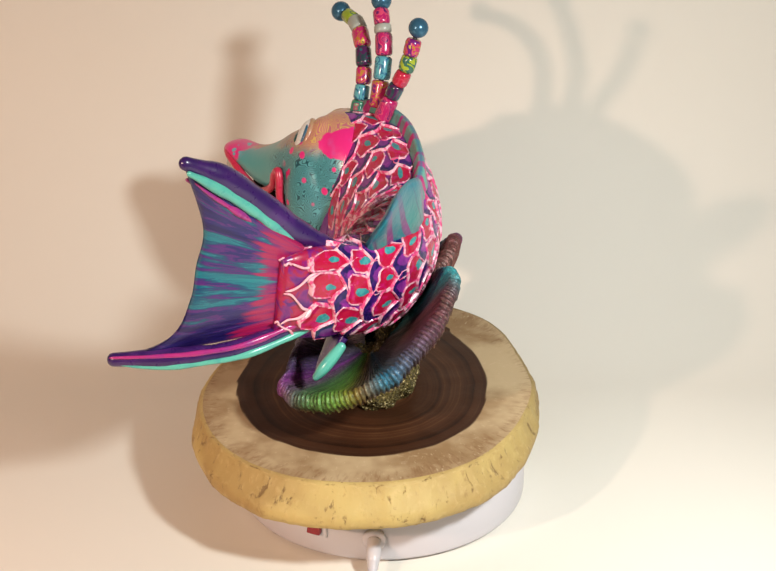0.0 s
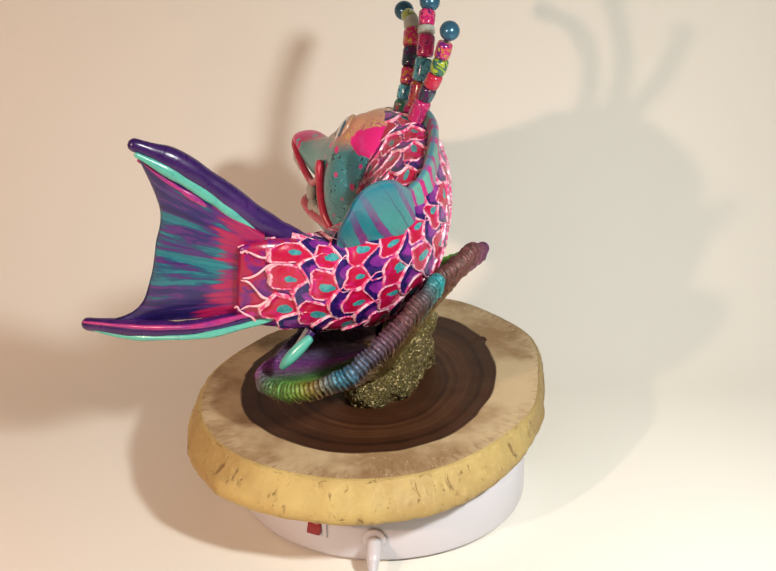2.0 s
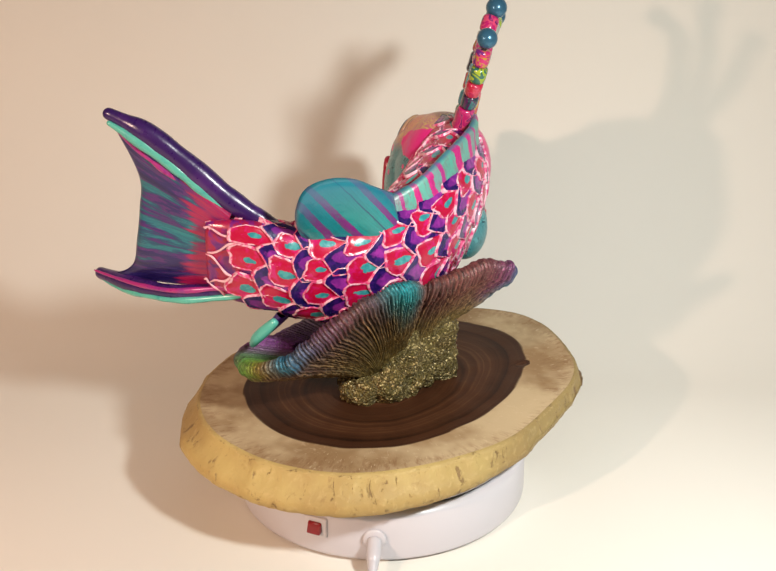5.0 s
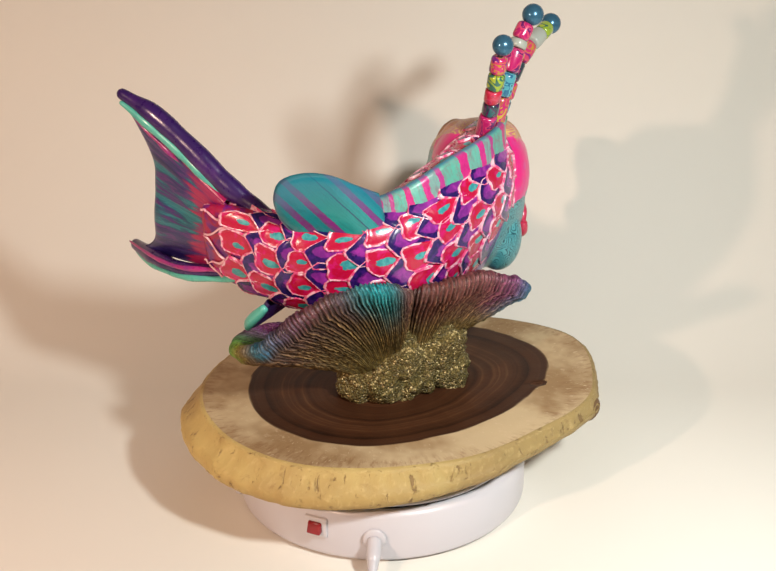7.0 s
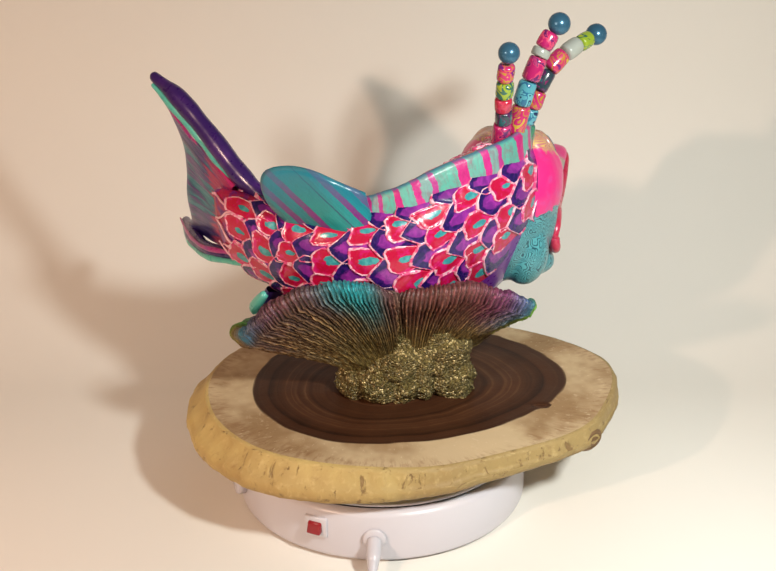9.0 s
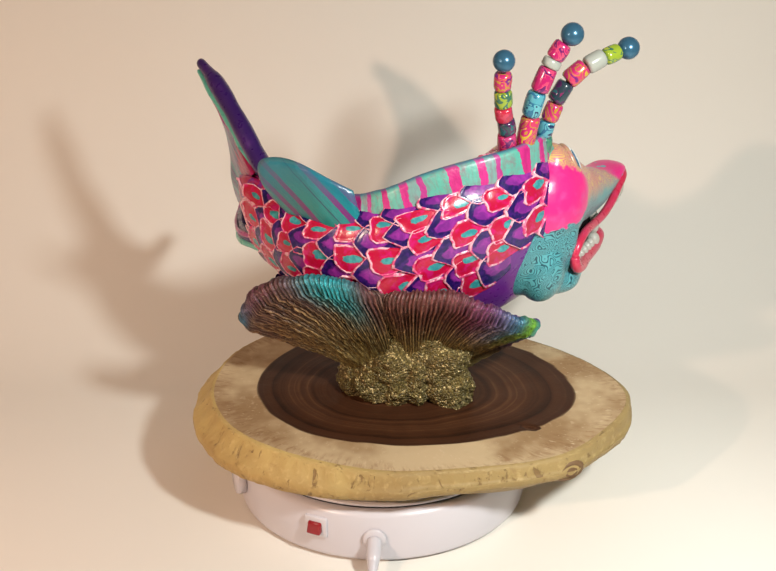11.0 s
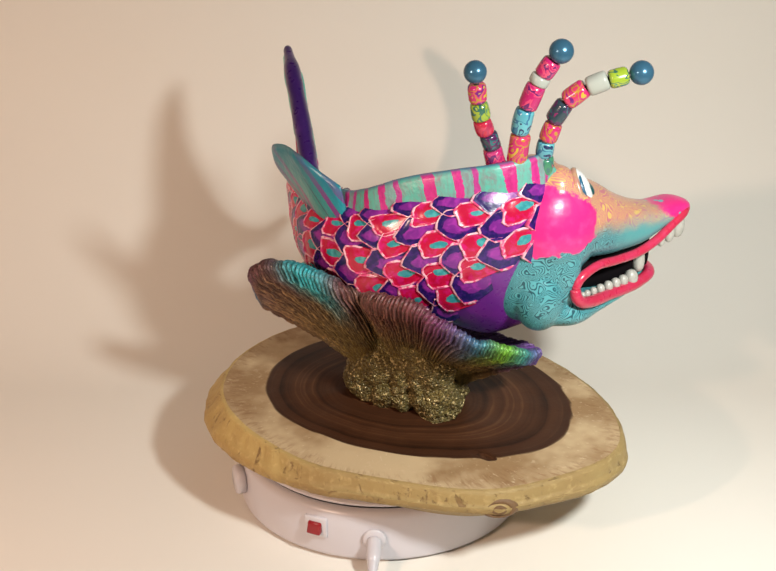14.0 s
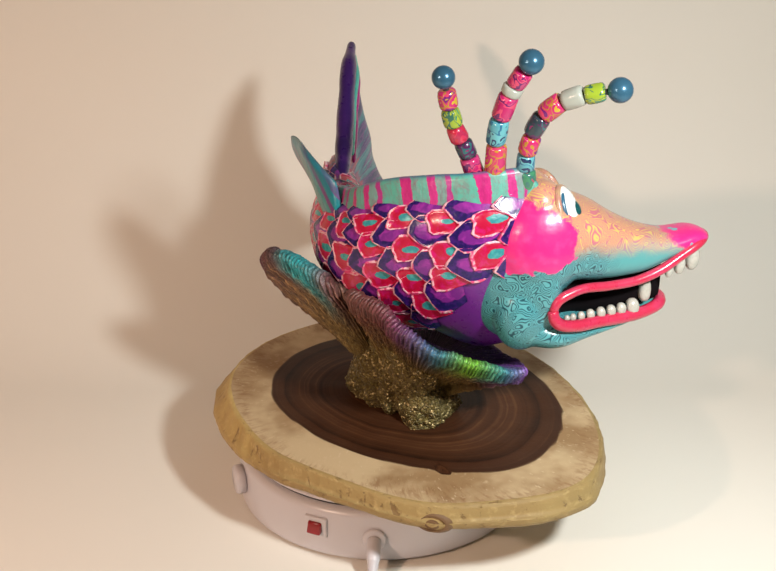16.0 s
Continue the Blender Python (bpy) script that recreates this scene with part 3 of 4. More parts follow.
def build_slab():
    slab = thing("wood_slab", "live-edge round wooden slab, dark heart and pale sapwood, on the turntable", "wood slab")
    seg = 240
    top = 0.088

    def soft(deg, col):
        return sum(around(RIM, deg + o, col) for o in (-6, -3, 0, 3, 6)) / 5
    verts, ring, faces = [], [], []
    rings = 40
    for i in range(seg):
        deg = 360 * i / seg
        a = math.radians(deg)
        R, H = soft(deg, 1) - 0.003, soft(deg, 2)
        H *= 1 + 0.012 * noise.noise(Vector((math.cos(a) * 3, math.sin(a) * 3, 5)))
        notch = math.exp(-((deg - 63.9) / 0.9) ** 2)
        for j in range(rings):
            r = R * (j / (rings - 1))
            x = r / H
            if x > 1:
                x = 1 + (r - H) / max(R - H, 1e-4)
            z = top + 0.0004 * noise.noise(Vector((r * math.cos(a), r * math.sin(a), 0)) * 45)
            z -= 0.0022 * notch * math.exp(-((r - 0.137) / 0.006) ** 2)
            x -= 0.9 * notch * math.exp(-((r - 0.137) / 0.005) ** 2) if r > 0.12 else 0
            verts.append((r * math.cos(a), r * math.sin(a), z))
            ring.append(x)
    faces = grid_faces(seg, rings, True, False)
    ob = mesh_ob("sawn_face", verts, faces, M_SLABTOP, slab, "dark heartwood ringed by pale sapwood")
    at = ob.data.attributes.new("ring", "FLOAT", "POINT")
    at.data.foreach_set("value", ring)
    verts, uvs = [], []
    prof = 18
    for i in range(seg + 1):
        deg = 360 * i / seg
        a = math.radians(deg)
        R = soft(deg, 1)
        zb = 0.0545 + 0.0125 * math.exp(-(((deg - 45 + 180) % 360 - 180) / 60) ** 2)
        kn = math.exp(-(((deg - 57 + 180) % 360 - 180) / 3.0) ** 2) * 0.5
        bulge = around(BULGE, deg, 1)
        b = bulge * 0.92
        line = [(-.0032, top + 0.0001), (-.0014, top - .0003), (.0000, top - .0012), (.0012, top - .0032), (.0022 + b * .25, top - .009), (.0030 + b * .60, top - .0145), (.0036 + b * .92, (top + zb) / 2 - .002),
                (.0036 + b, zb + .008), (.0024 + b * .96, zb + .0035), (-.001 + b * .85, zb + .0004), (-.008 + b * .5, zb - .0012), (-.016, (zb + .0505) / 2), (-.026, .0508), (-.04, .0503), (-.07, .0503), (-.1, .0503), (-.12, .0503), (-.128, .0503)]
        for j, (d, z) in enumerate(line):
            w = 0.0013 * noise.noise(Vector((math.cos(a) * 9, math.sin(a) * 9, z * 25))) + 0.0009 * noise.noise(Vector((math.cos(a) * 45, math.sin(a) * 45, z * 60)))
            w *= min(1, j / 3) if j < 12 else 0
            w += kn * 0.006 * math.exp(-((z - 0.073) / 0.007) ** 2) - kn ** 6 * 0.005 * math.exp(-((z - 0.073) / 0.003) ** 2)
            r = max(R + d + w, 0.0)
            verts.append((r * math.cos(a), r * math.sin(a), z))
            uvs.append((i / seg, j / 12))
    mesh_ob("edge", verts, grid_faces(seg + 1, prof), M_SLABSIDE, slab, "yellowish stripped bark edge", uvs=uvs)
    a = math.radians(55.6)
    kv, kf = [], []
    R = soft(55.6, 1) + 0.0052
    for j in range(6):
        for i in range(20):
            t = 2 * math.pi * i / 20
            rr = 0.0020 + j * 0.0019 + 0.0006 * noise.noise(Vector((math.cos(t), math.sin(t), j)))
            kv.append((0.0016 * math.sin(j * 2.3) - j * 0.0006, rr * math.cos(t) * 1.3, rr * math.sin(t) * 0.8))
    kf = grid_faces(6, 20, False, True) + [tuple(range(19, -1, -1))]
    mesh_ob("knot", kv, kf, plain_mat("knot_wood", (0.16, 0.085, 0.035), 0.6, 120, bump=0.6), slab, "small dark knot", matrix=pose(R * math.cos(a), R * math.sin(a), 0.0735, 0, 0, 30))
    MOVERS.append(slab)


# rim of the coral cup: place and pigment
CORAL = [
    (-.074, -.050, .134, (.10, .05, .16)), (-.078, -.080, .132, (.22, .05, .24)), (-.060, -.103, .135, (.08, .16, .08)), (-.036, -.116, .142, (.12, .28, .04)),
    (-.016, -.118, .150, (.20, .15, .04)), (.002, -.114, .157, (.03, .17, .26)), (.018, -.108, .170, (.08, .10, .17)), (.035, -.099, .190, (.13, .055, .09)), (.048, -.083, .206, (.12, .045, .05)),
    (.055, -.066, .211, (.09, .09, .11)), (.057, -.048, .213, (.025, .29, .32)), (.055, -.027, .208, (.03, .27, .30)), (.050, -.011, .202, (.15, .075, .08)), (.042, -.003, .197, (.17, .085, .07)), (.036, .003, .192, (.11, .05, .04)), (.047, .014, .196, (.16, .06, .055)), (.059, .035, .202, (.17, .055, .05)),
    (.064, .067, .201, (.18, .05, .07)), (.066, .088, .193, (.16, .05, .15)), (.053, .110, .180, (.04, .17, .24)),
    (.028, .121, .166, (.16, .42, .03)), (.000, .129, .151, (.04, .24, .26)), (-.024, .130, .143, (.16, .07, .30)), (-.037, .117, .140, (.13, .05, .22)),
    (-.043, .085, .139, (.10, .05, .16)), (-.056, .040, .140, (.12, .08, .10)), (-.066, -.010, .138, (.10, .08, .12)),
]


def build_coral():
    coral = thing("coral_stand", "ruffled iridescent coral cup with gold glitter foot, glued to the slab", "coral stand")
    n = 1400
    rim = smooth_path([(*r[:3], *r[3]) for r in CORAL], n, True)
    olive, brown = np.array((.20, .145, .040)), np.array((.085, .038, .028))
    verts, pig = [], []
    lower, lip, inner = 40, 8, 8
    m = lower + lip + inner
    length = 0.0
    for i in range(n):
        P = Vector(rim[i, :3])
        P += Vector((P.x, P.y, 0)).normalized() * 0.0030 * noise.noise(P * 48) + Vector((0, 0, 0.0030 * noise.noise(P * 62)))
        tang = Vector(rim[(i + 1) % n, :3] - rim[i - 1, :3])
        length += tang.length / 2
        tang.normalize()
        col = np.clip(rim[i, 3:], 0.01, 1)
        cen = Vector((0.0, 0.028, 0.0))
        ang = math.atan2((P.y - cen.y) / 1.6, P.x - cen.x)
        B = cen + Vector((0.013 * math.cos(ang), 0.040 * math.sin(ang), 0.104 + 0.014 * min(1, max(0, (P.y + 0.01) / 0.05)) * (1 if P.x > -0.02 else 0)))
        out = Vector((P.x - B.x, P.y - B.y, 0)).normalized()
        M = B + out * (0.32 * Vector((P.x - B.x, P.y - B.y, 0)).length) + Vector((0, 0, (P.z - B.z) * 0.58))
        ph = 2 * math.pi * length / 0.0037 + 2.2 * noise.noise(P * 55)
        wave = math.sin(ph) * (0.85 + 0.5 * noise.noise(P * 120)) + 0.3 * math.sin(ph * 0.37 + 2)
        fold = math.exp(-((P.y - 0.003) / 0.011) ** 2) if P.x > 0.01 else 0.0
        thick = 0.0058 + 0.0014 * noise.noise(P * 40) - 0.0026 * min(1, max(0, (P.y - 0.085) / 0.03))
        slope = (P - M).normalized()
        nrm = tang.cross(slope).normalized()
        if nrm.dot(out) < 0:
            nrm = -nrm
        for j in range(lower):
            v = j / lower
            q = B * (1 - v) ** 2 + M * 2 * v * (1 - v) + P * v * v
            amp = 0.0017 * min(1, v * 1.25) * (0.85 + 0.7 * noise.noise(q * 260))
            fleck = 1.5 * noise.noise(q * 480)
            q = q + nrm * (thick * min(1, v * 1.5 + 0.2) + wave * amp + 0.004 * noise.noise(q * 28) * (1 - v) + 0.0016 * noise.noise(q * 400) - 0.005 * fold * math.sin(math.pi * v ** 0.8)) + Vector((0, 0, -0.004 * v))
            verts.append(q)
            start = 0.52 + 0.34 * min(1, max(0, (-0.055 - P.y) / 0.03))
            w = min(1, max(0, (v - start) * 2.1 + 0.28 * noise.noise(q * 60)))
            earth = min(1, max(0, v * 1.5 - 0.25))
            base = olive * (1 - earth) + brown * earth
            # shade of the grooves is put into the pigment; the crests carry gold
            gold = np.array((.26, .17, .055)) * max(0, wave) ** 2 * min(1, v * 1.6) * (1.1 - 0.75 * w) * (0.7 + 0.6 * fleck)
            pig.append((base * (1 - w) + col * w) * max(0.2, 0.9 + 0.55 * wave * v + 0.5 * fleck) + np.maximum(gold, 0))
        for j in range(lip):
            a = math.pi * (j + 0.5) / lip
            d = nrm * math.cos(a) + slope * math.sin(a)
            q = P + d * (thick + wave * 0.0008 + 0.0012 * noise.noise(P * 220))
            verts.append(q)
            # lip and bowl grooves are shaded in the pigment the same way
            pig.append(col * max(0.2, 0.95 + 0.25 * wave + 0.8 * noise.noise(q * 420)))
        for j in range(inner):
            v = 1 - (j + 1) / (inner + 1)
            q = Vector((cen.x - 0.01, cen.y, 0.118 + 0.030 * min(1, max(0, (P.y - 0.03) / 0.06)))) * (1 - v) + P * v + Vector((0, 0, -0.008 * math.sin(math.pi * v))) - nrm * thick * v
            q += Vector((0, 0, 1)) * wave * 0.0010 * v
            verts.append(q)
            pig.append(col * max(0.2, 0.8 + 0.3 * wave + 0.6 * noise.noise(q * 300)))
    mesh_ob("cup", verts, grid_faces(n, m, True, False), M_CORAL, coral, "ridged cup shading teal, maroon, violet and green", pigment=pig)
    # the foot: one lumpy casting, grown outwards from its heart
    lumps = [(-0.010, -0.020, 0.098, 0.021), (0.008, -0.008, 0.102, 0.021), (0.000, 0.020, 0.104, 0.022), (0.015, 0.030, 0.101, 0.017), (0.000, 0.050, 0.101, 0.022), (0.014, 0.060, 0.098, 0.017), (-0.008, 0.060, 0.098, 0.016),
             (0.012, 0.010, 0.122, 0.019), (0.010, 0.026, 0.138, 0.017), (0.012, 0.046, 0.122, 0.019), (0.010, 0.056, 0.112, 0.017), (-0.018, 0.03, 0.1, 0.020), (0.016, 0.012, 0.098, 0.016), (0.016, 0.052, 0.098, 0.016), (0.019, 0.010, 0.124, 0.015), (0.018, 0.036, 0.120, 0.016), (0.013, 0.018, 0.148, 0.014), (0.020, 0.046, 0.138, 0.016), (0.026, 0.042, 0.156, 0.013), (0.018, 0.060, 0.130, 0.014)]
    heart = Vector((0.0, 0.028, 0.108))
    bm = bmesh.new()
    bmesh.ops.create_icosphere(bm, subdivisions=6, radius=1.0)
    for v in bm.verts:
        d = v.co.normalized()
        d = Vector((d.x, d.y * 1.9, d.z)).normalized()
        best = []
        for x, y, z, r in lumps:
            e = heart - Vector((x, y, z))
            b_, c_ = e.dot(d), e.dot(e) - r * r
            q = b_ * b_ - c_
            if q > 0:
                best.append(-b_ + math.sqrt(q))
        reach = max(0.93 * sum(max(b, 0.0) ** 7 for b in best) ** (1 / 7) if best else 0, 0.012)
        p = heart + d * reach
        p -= d * 0.006 * math.exp(-((p.y - 0.041) / 0.0055) ** 2) * (1 if p.x > 0 else 0)
        p += d * (0.0050 * noise.noise(p * 75) + 0.0026 * noise.noise(p * 180) + 0.0028 * noise.noise(p * 460))
        p.z = max(p.z, 0.0872)
        v.co = p
    bmesh.ops.smooth_vert(bm, verts=bm.verts, factor=0.2, use_axis_x=True, use_axis_y=True, use_axis_z=True)
    pig = []
    for v in bm.verts:
        t = 0.5 + 0.5 * noise.noise(v.co * 55)
        pig.append(np.array((.29, .205, .066)) * t + np.array((.15, .125, .036)) * (1 - t))
    ob = part("foot", bm, M_FOOT, coral, "grainy gold glitter foot")
    a = ob.data.color_attributes.new("pigment", "FLOAT_COLOR", "POINT")
    a.data.foreach_set("color", np.array([(*c, 1.0) for c in pig], dtype=np.float32).ravel())
    MOVERS.append(coral)


# ---- the fish ----
# spine from tail to neck: x, y, z, half width, half height, outward lean in degrees
SPINE = [(-.104, -.141, .229, .004, .020, 12), (-.064, -.110, .2265, .0115, .0370, 14), (-.033, -.073, .2150, .0245, .0405, 20), (-.006, -.034, .2115, .0325, .0490, 21), (.008, .010, .214, .0345, .055, 20),
         (.004, .051, .227, .0345, .060, 17), (-.012, .090, .2335, .0355, .0665, 15), (-.037, .116, .2360, .0345, .0680, 9)]
NS = 240
SP = smooth_path(SPINE, NS)
ARC = np.concatenate([[0], np.cumsum(np.linalg.norm(np.diff(SP[:, :3], axis=0), axis=1))])
LENGTH = ARC[-1]


def spine(u):
    """Centre, forward, side, up, half width and half height at u metres from the tail."""
    x = float(np.interp(u, ARC, np.arange(NS)))
    i = min(int(x), NS - 2)
    row = SP[i] * (1 - (x - i)) + SP[i + 1] * (x - i)
    if u > LENGTH:
        row = row.copy()
        row[:3] += (SP[-1, :3] - SP[-2, :3]) / (ARC[-1] - ARC[-2]) * (u - LENGTH)
    t = Vector(SP[min(i + 2, NS - 1), :3] - SP[max(i - 2, 0), :3]).normalized()
    side = t.cross(Vector((0, 0, 1))).normalized()
    up = side.cross(t)
    l = math.radians(row[5])
    e = min(1.0, max(0.0, (u - 0.020) / 0.040))
    thin = 0.12 + 0.88 * e * (2 - e)
    return Vector(row[:3]), t, side * math.cos(l) - up * math.sin(l), up * math.cos(l) + side * math.sin(l), row[3] * thin, row[4]


def skin(u, deg, off=0.0):
    """A place on the body: deg 0 the outer flank, 90 the back, 180 the inner flank, -90 the belly."""
    c, t, s, up, w, h = spine(u)
    a = math.radians(deg)
    ca, sa = math.cos(a), math.sin(a)
    k = 0.94
    x = math.copysign(abs(ca) ** k, ca)
    y = -abs(sa) ** k * (1 + 0.28 * math.exp(-((u - LENGTH + 0.046) / 0.046) ** 2)) if sa < 0 else sa
    n = (s * ca / w + up * sa / h).normalized()
    return c + s * x * w + up * y * h + n * off


H0, HA = Vector((-.045, .128, 0)), Vector((-.83, .557, 0)).normalized()
HEAD = Matrix.Translation(H0) @ Matrix(((HA.x, -HA.y, 0, 0), (HA.y, HA.x, 0, 0), (0, 0, 1, 0), (0, 0, 0, 1)))
# in the head's own space y points to the inner side, so the outer flank has negative y


def sway(p):
    """The snout swings a little to the outer side, the neck to the inner."""
    return -0.0115 * (p / 0.134) ** 1.4 if p > 0 else -0.20 * p


def head_loft(rows, count, seg, power=0.9, under=0.0, bend=1.0):
    """Sections from p, half width, bottom and top."""
    r = smooth_path(rows, count)
    verts = []
    for p, w, lo, hi in r:
        for j in range(seg):
            a = 2 * math.pi * j / seg
            ca, sa = math.cos(a), math.sin(a)
            pw = under if under and sa < 0 else power
            verts.append((p, sway(p) * (bend if p > 0 else 1) + math.copysign(abs(ca) ** pw, ca) * w, (lo + hi) / 2 + math.copysign(abs(sa) ** power, sa) * (hi - lo) / 2))
    faces = grid_faces(count, seg, False, True)
    faces += [tuple(range(seg - 1, -1, -1)), tuple(range((count - 1) * seg, count * seg))]
    return verts, faces


def scale_mesh(u0, deg0, length, half, red, flip):
    """One clay scale with a raised edge to the tail; its own u runs towards the head, its v from side to side."""
    if red:
        st = [-0.012, 0.0, 0.024, 0.050, 0.20, 0.33, 0.46, 0.60, 0.84, 1.05]
    else:
        st = [-0.012, 0.0, 0.024, 0.10, 0.17, 0.24, 0.42, 0.60, 0.84, 1.05]
    hi = [-0.0012, 0.0026, 0.0031, 0.0024, 0.0024, 0.0022, 0.0018, 0.0013, 0.0007, 0.0002]
    bs = [-1.0, -0.945, -0.885, -0.66, -0.32, 0.0, 0.32, 0.66, 0.885, 0.945, 1.0]
    drop = [-0.0022, 0.0005, 0.0, 0.0003, 0.0005, 0.0006, 0.0005, 0.0003, 0.0, 0.0005, -0.0022]
    j1, j2, j3, j4 = (random.uniform(-1, 1) for _ in range(4))
    verts = []
    for i, a in enumerate(st):
        for b, dr in zip(bs, drop):
            ab = abs(b)
            wid = (0.98 + 0.13 * j1 * b) * (1.0 if a < 0.35 else 1.0 - 0.8 * (a - 0.35))
            if red:
                bev = 0.17 * max(0.0, (ab - 0.45) / 0.55) ** 1.7 * max(0, 1 - a * 1.1)
            else:
                bev = 0.46 * ab ** 1.35 * max(0, 1 - a * 0.9)
            bev += 0.14 * j2 * b * (1 - a) + 0.035 * math.sin(5 * b + 4 * j3) * (1 - a)
            inner = 0.05 * j4 * b if 3 < i < 8 else 0.0
            dg = deg0 + b * half * wid
            dg = 180 - dg if flip else dg
            verts.append(skin(u0 + (a + bev + inner) * length, dg, 0.0005 + hi[i] + (dr if a < 0.6 else dr * 0.4)))
    faces = grid_faces(len(st), len(bs))
    uvs = [(a, b) for a in st for b in bs]
    if flip:
        faces = [f[::-1] for f in faces]
    return verts, faces, uvs


def build_scales(body):
    u = 0.0525
    col = 0
    while u < LENGTH - 0.004:
        f = u / LENGTH
        step = 0.0150 - 0.0042 * f
        length = step * 2.2
        if u + 0.75 * length > LENGTH + 0.006:
            break
        length = min(length, (LENGTH + 0.010 - u) / 1.05)
        rows = 4 if f < 0.3 else 5 if f < 0.6 else 6
        g = min(1.0, max(0.0, (u - 0.147) / (LENGTH - 0.147)))
        g = 22 * g * g * (3 - 2 * g)
        red = col % 2 == 0
        for flip in (False, True):
            lo, hi = -74, 77 + (g if flip else -g)
            span = (hi - lo) / rows
            for r in range(rows + (0 if red else 1)):
                deg = lo + span * (r + (0.5 if red else 0.0))
                if not red and (r == 0):
                    continue
                if deg < -52 + 58 * min(1.0, max(0.0, (u - LENGTH + 0.115) / 0.085)):
                    continue
                v, f, s = scale_mesh(u + random.uniform(-.0022, .0022), deg + random.uniform(-2.8, 2.8), length * random.uniform(0.92, 1.06), span * (random.uniform(0.46, 0.52) if red else random.uniform(0.60, 0.66)), red, flip)
                mesh_ob("scale", v, f, M_REDSCALE if red else M_PURPLESCALE, body, uvs=s)
        u += step
        col += 1


def sheet(outline, base, count, rows, thick, bulge=0.0):
    """A fin between a base line and an outline, with two faces and a round edge."""
    b, o = smooth_path(base, count), smooth_path(outline, count)
    mid = [[Vector(b[i]) * (1 - j / (rows - 1)) + Vector(o[i]) * (j / (rows - 1)) for j in range(rows)] for i in range(count)]
    verts, uvs = [], []
    for side in (1, -1):
        for i in range(count):
            for j in range(rows):
                du = mid[min(i + 1, count - 1)][j] - mid[max(i - 1, 0)][j]
                dv = mid[i][min(j + 1, rows - 1)] - mid[i][max(j - 1, 0)]
                n = du.cross(dv)
                n = n.normalized() if n.length > 1e-12 else Vector((0, 0, 1))
                v = j / (rows - 1)
                th = thick * (1 - 0.45 * v) * (math.sqrt(max(0, 1 - max(0, (v - 0.86) / 0.14) ** 2)))
                e = min(i, count - 1 - i) / (count - 1)
                th *= min(1, 0.25 + e * 14)
                rip = bulge * noise.noise(mid[i][j] * 38)
                verts.append(mid[i][j] + n * (side * th * 0.5 + rip))
                uvs.append((i / (count - 1), v))
    f = grid_faces(count, rows)
    k = count * rows
    faces = f + [tuple(x + k for x in q[::-1]) for q in f]
    for i in range(count - 1):
        a = i * rows + rows - 1
        faces.append((a, a + k, a + rows + k, a + rows))
    for i in (0, count - 1):
        for j in range(rows - 1):
            a = i * rows + j
            faces.append((a, a + 1, a + 1 + k, a + k))
    return verts, faces, uvs


def build_dorsal(fish):
    # tall rear lobe
    base = [(-.0130, -.066, .243), (-.0110, -.0635, .236), (-.007, -.0600, .233), (.002, -.0535, .236), (.0163, -.0425, .238), (.025, -.031, .242), (.0295, -.0205, .247), (.030, -.013, .250)]
    out = [(-0.0125, -0.0765, 0.25), (-0.006, -0.0905, 0.265), (0.0035, -0.098, 0.283), (0.011, -0.095, 0.2975), (0.0185, -0.0795, 0.3025), (0.027, -0.061, 0.3), (0.03, -0.0395, 0.289), (0.0305, -0.0205, 0.2795)]
    v, f, uv = sheet(out, base, 70, 18, 0.0085, 0.0006)
    mesh_ob("dorsal_fin", v, f, M_DORSAL, fish, "rounded teal fin with purple rays", uvs=uv)
    verts, uvs = [], []
    n = 110
    for i in range(n):
        f = i / (n - 1)
        u = 0.147 + (LENGTH + 0.011 - 0.147) * f
        tall = (0.0095 + 0.0020 * f + 0.0060 * min(1, 2.2 * f)) * min(1, 0.6 + f * 9) * min(1, 0.1 + (1 - f) * 13) + 0.0008 * noise.noise(Vector((u * 70, 1, 3)))
        lean = 22 * f * f * (3 - 2 * f)
        o, q = skin(u, 75 - lean, -0.001), skin(u, 102 - lean, -0.001)
        t = skin(u, 91 - lean, 0.001) + Vector((0, 0, tall))
        side = spine(u)[2]
        sec = [o, o * 0.75 + t * 0.25 + side * .0012, o * 0.45 + t * 0.55 + side * .0016, t + side * .0036 - Vector((0, 0, .0030)), t + side * .0022 - Vector((0, 0, .0006)), t,
               t - side * .0022 - Vector((0, 0, .0008)), t - side * .0034 - Vector((0, 0, .0034)), q * 0.6 + t * 0.4 - side * .001, q]
        verts += sec
        uvs += [(f, 1 - abs(k - 5) / 5) for k in range(len(sec))]
    mesh_ob("dorsal_ridge", verts, grid_faces(n, 10), M_RIDGE, fish, "low mint and pink striped crest", uvs=uvs)


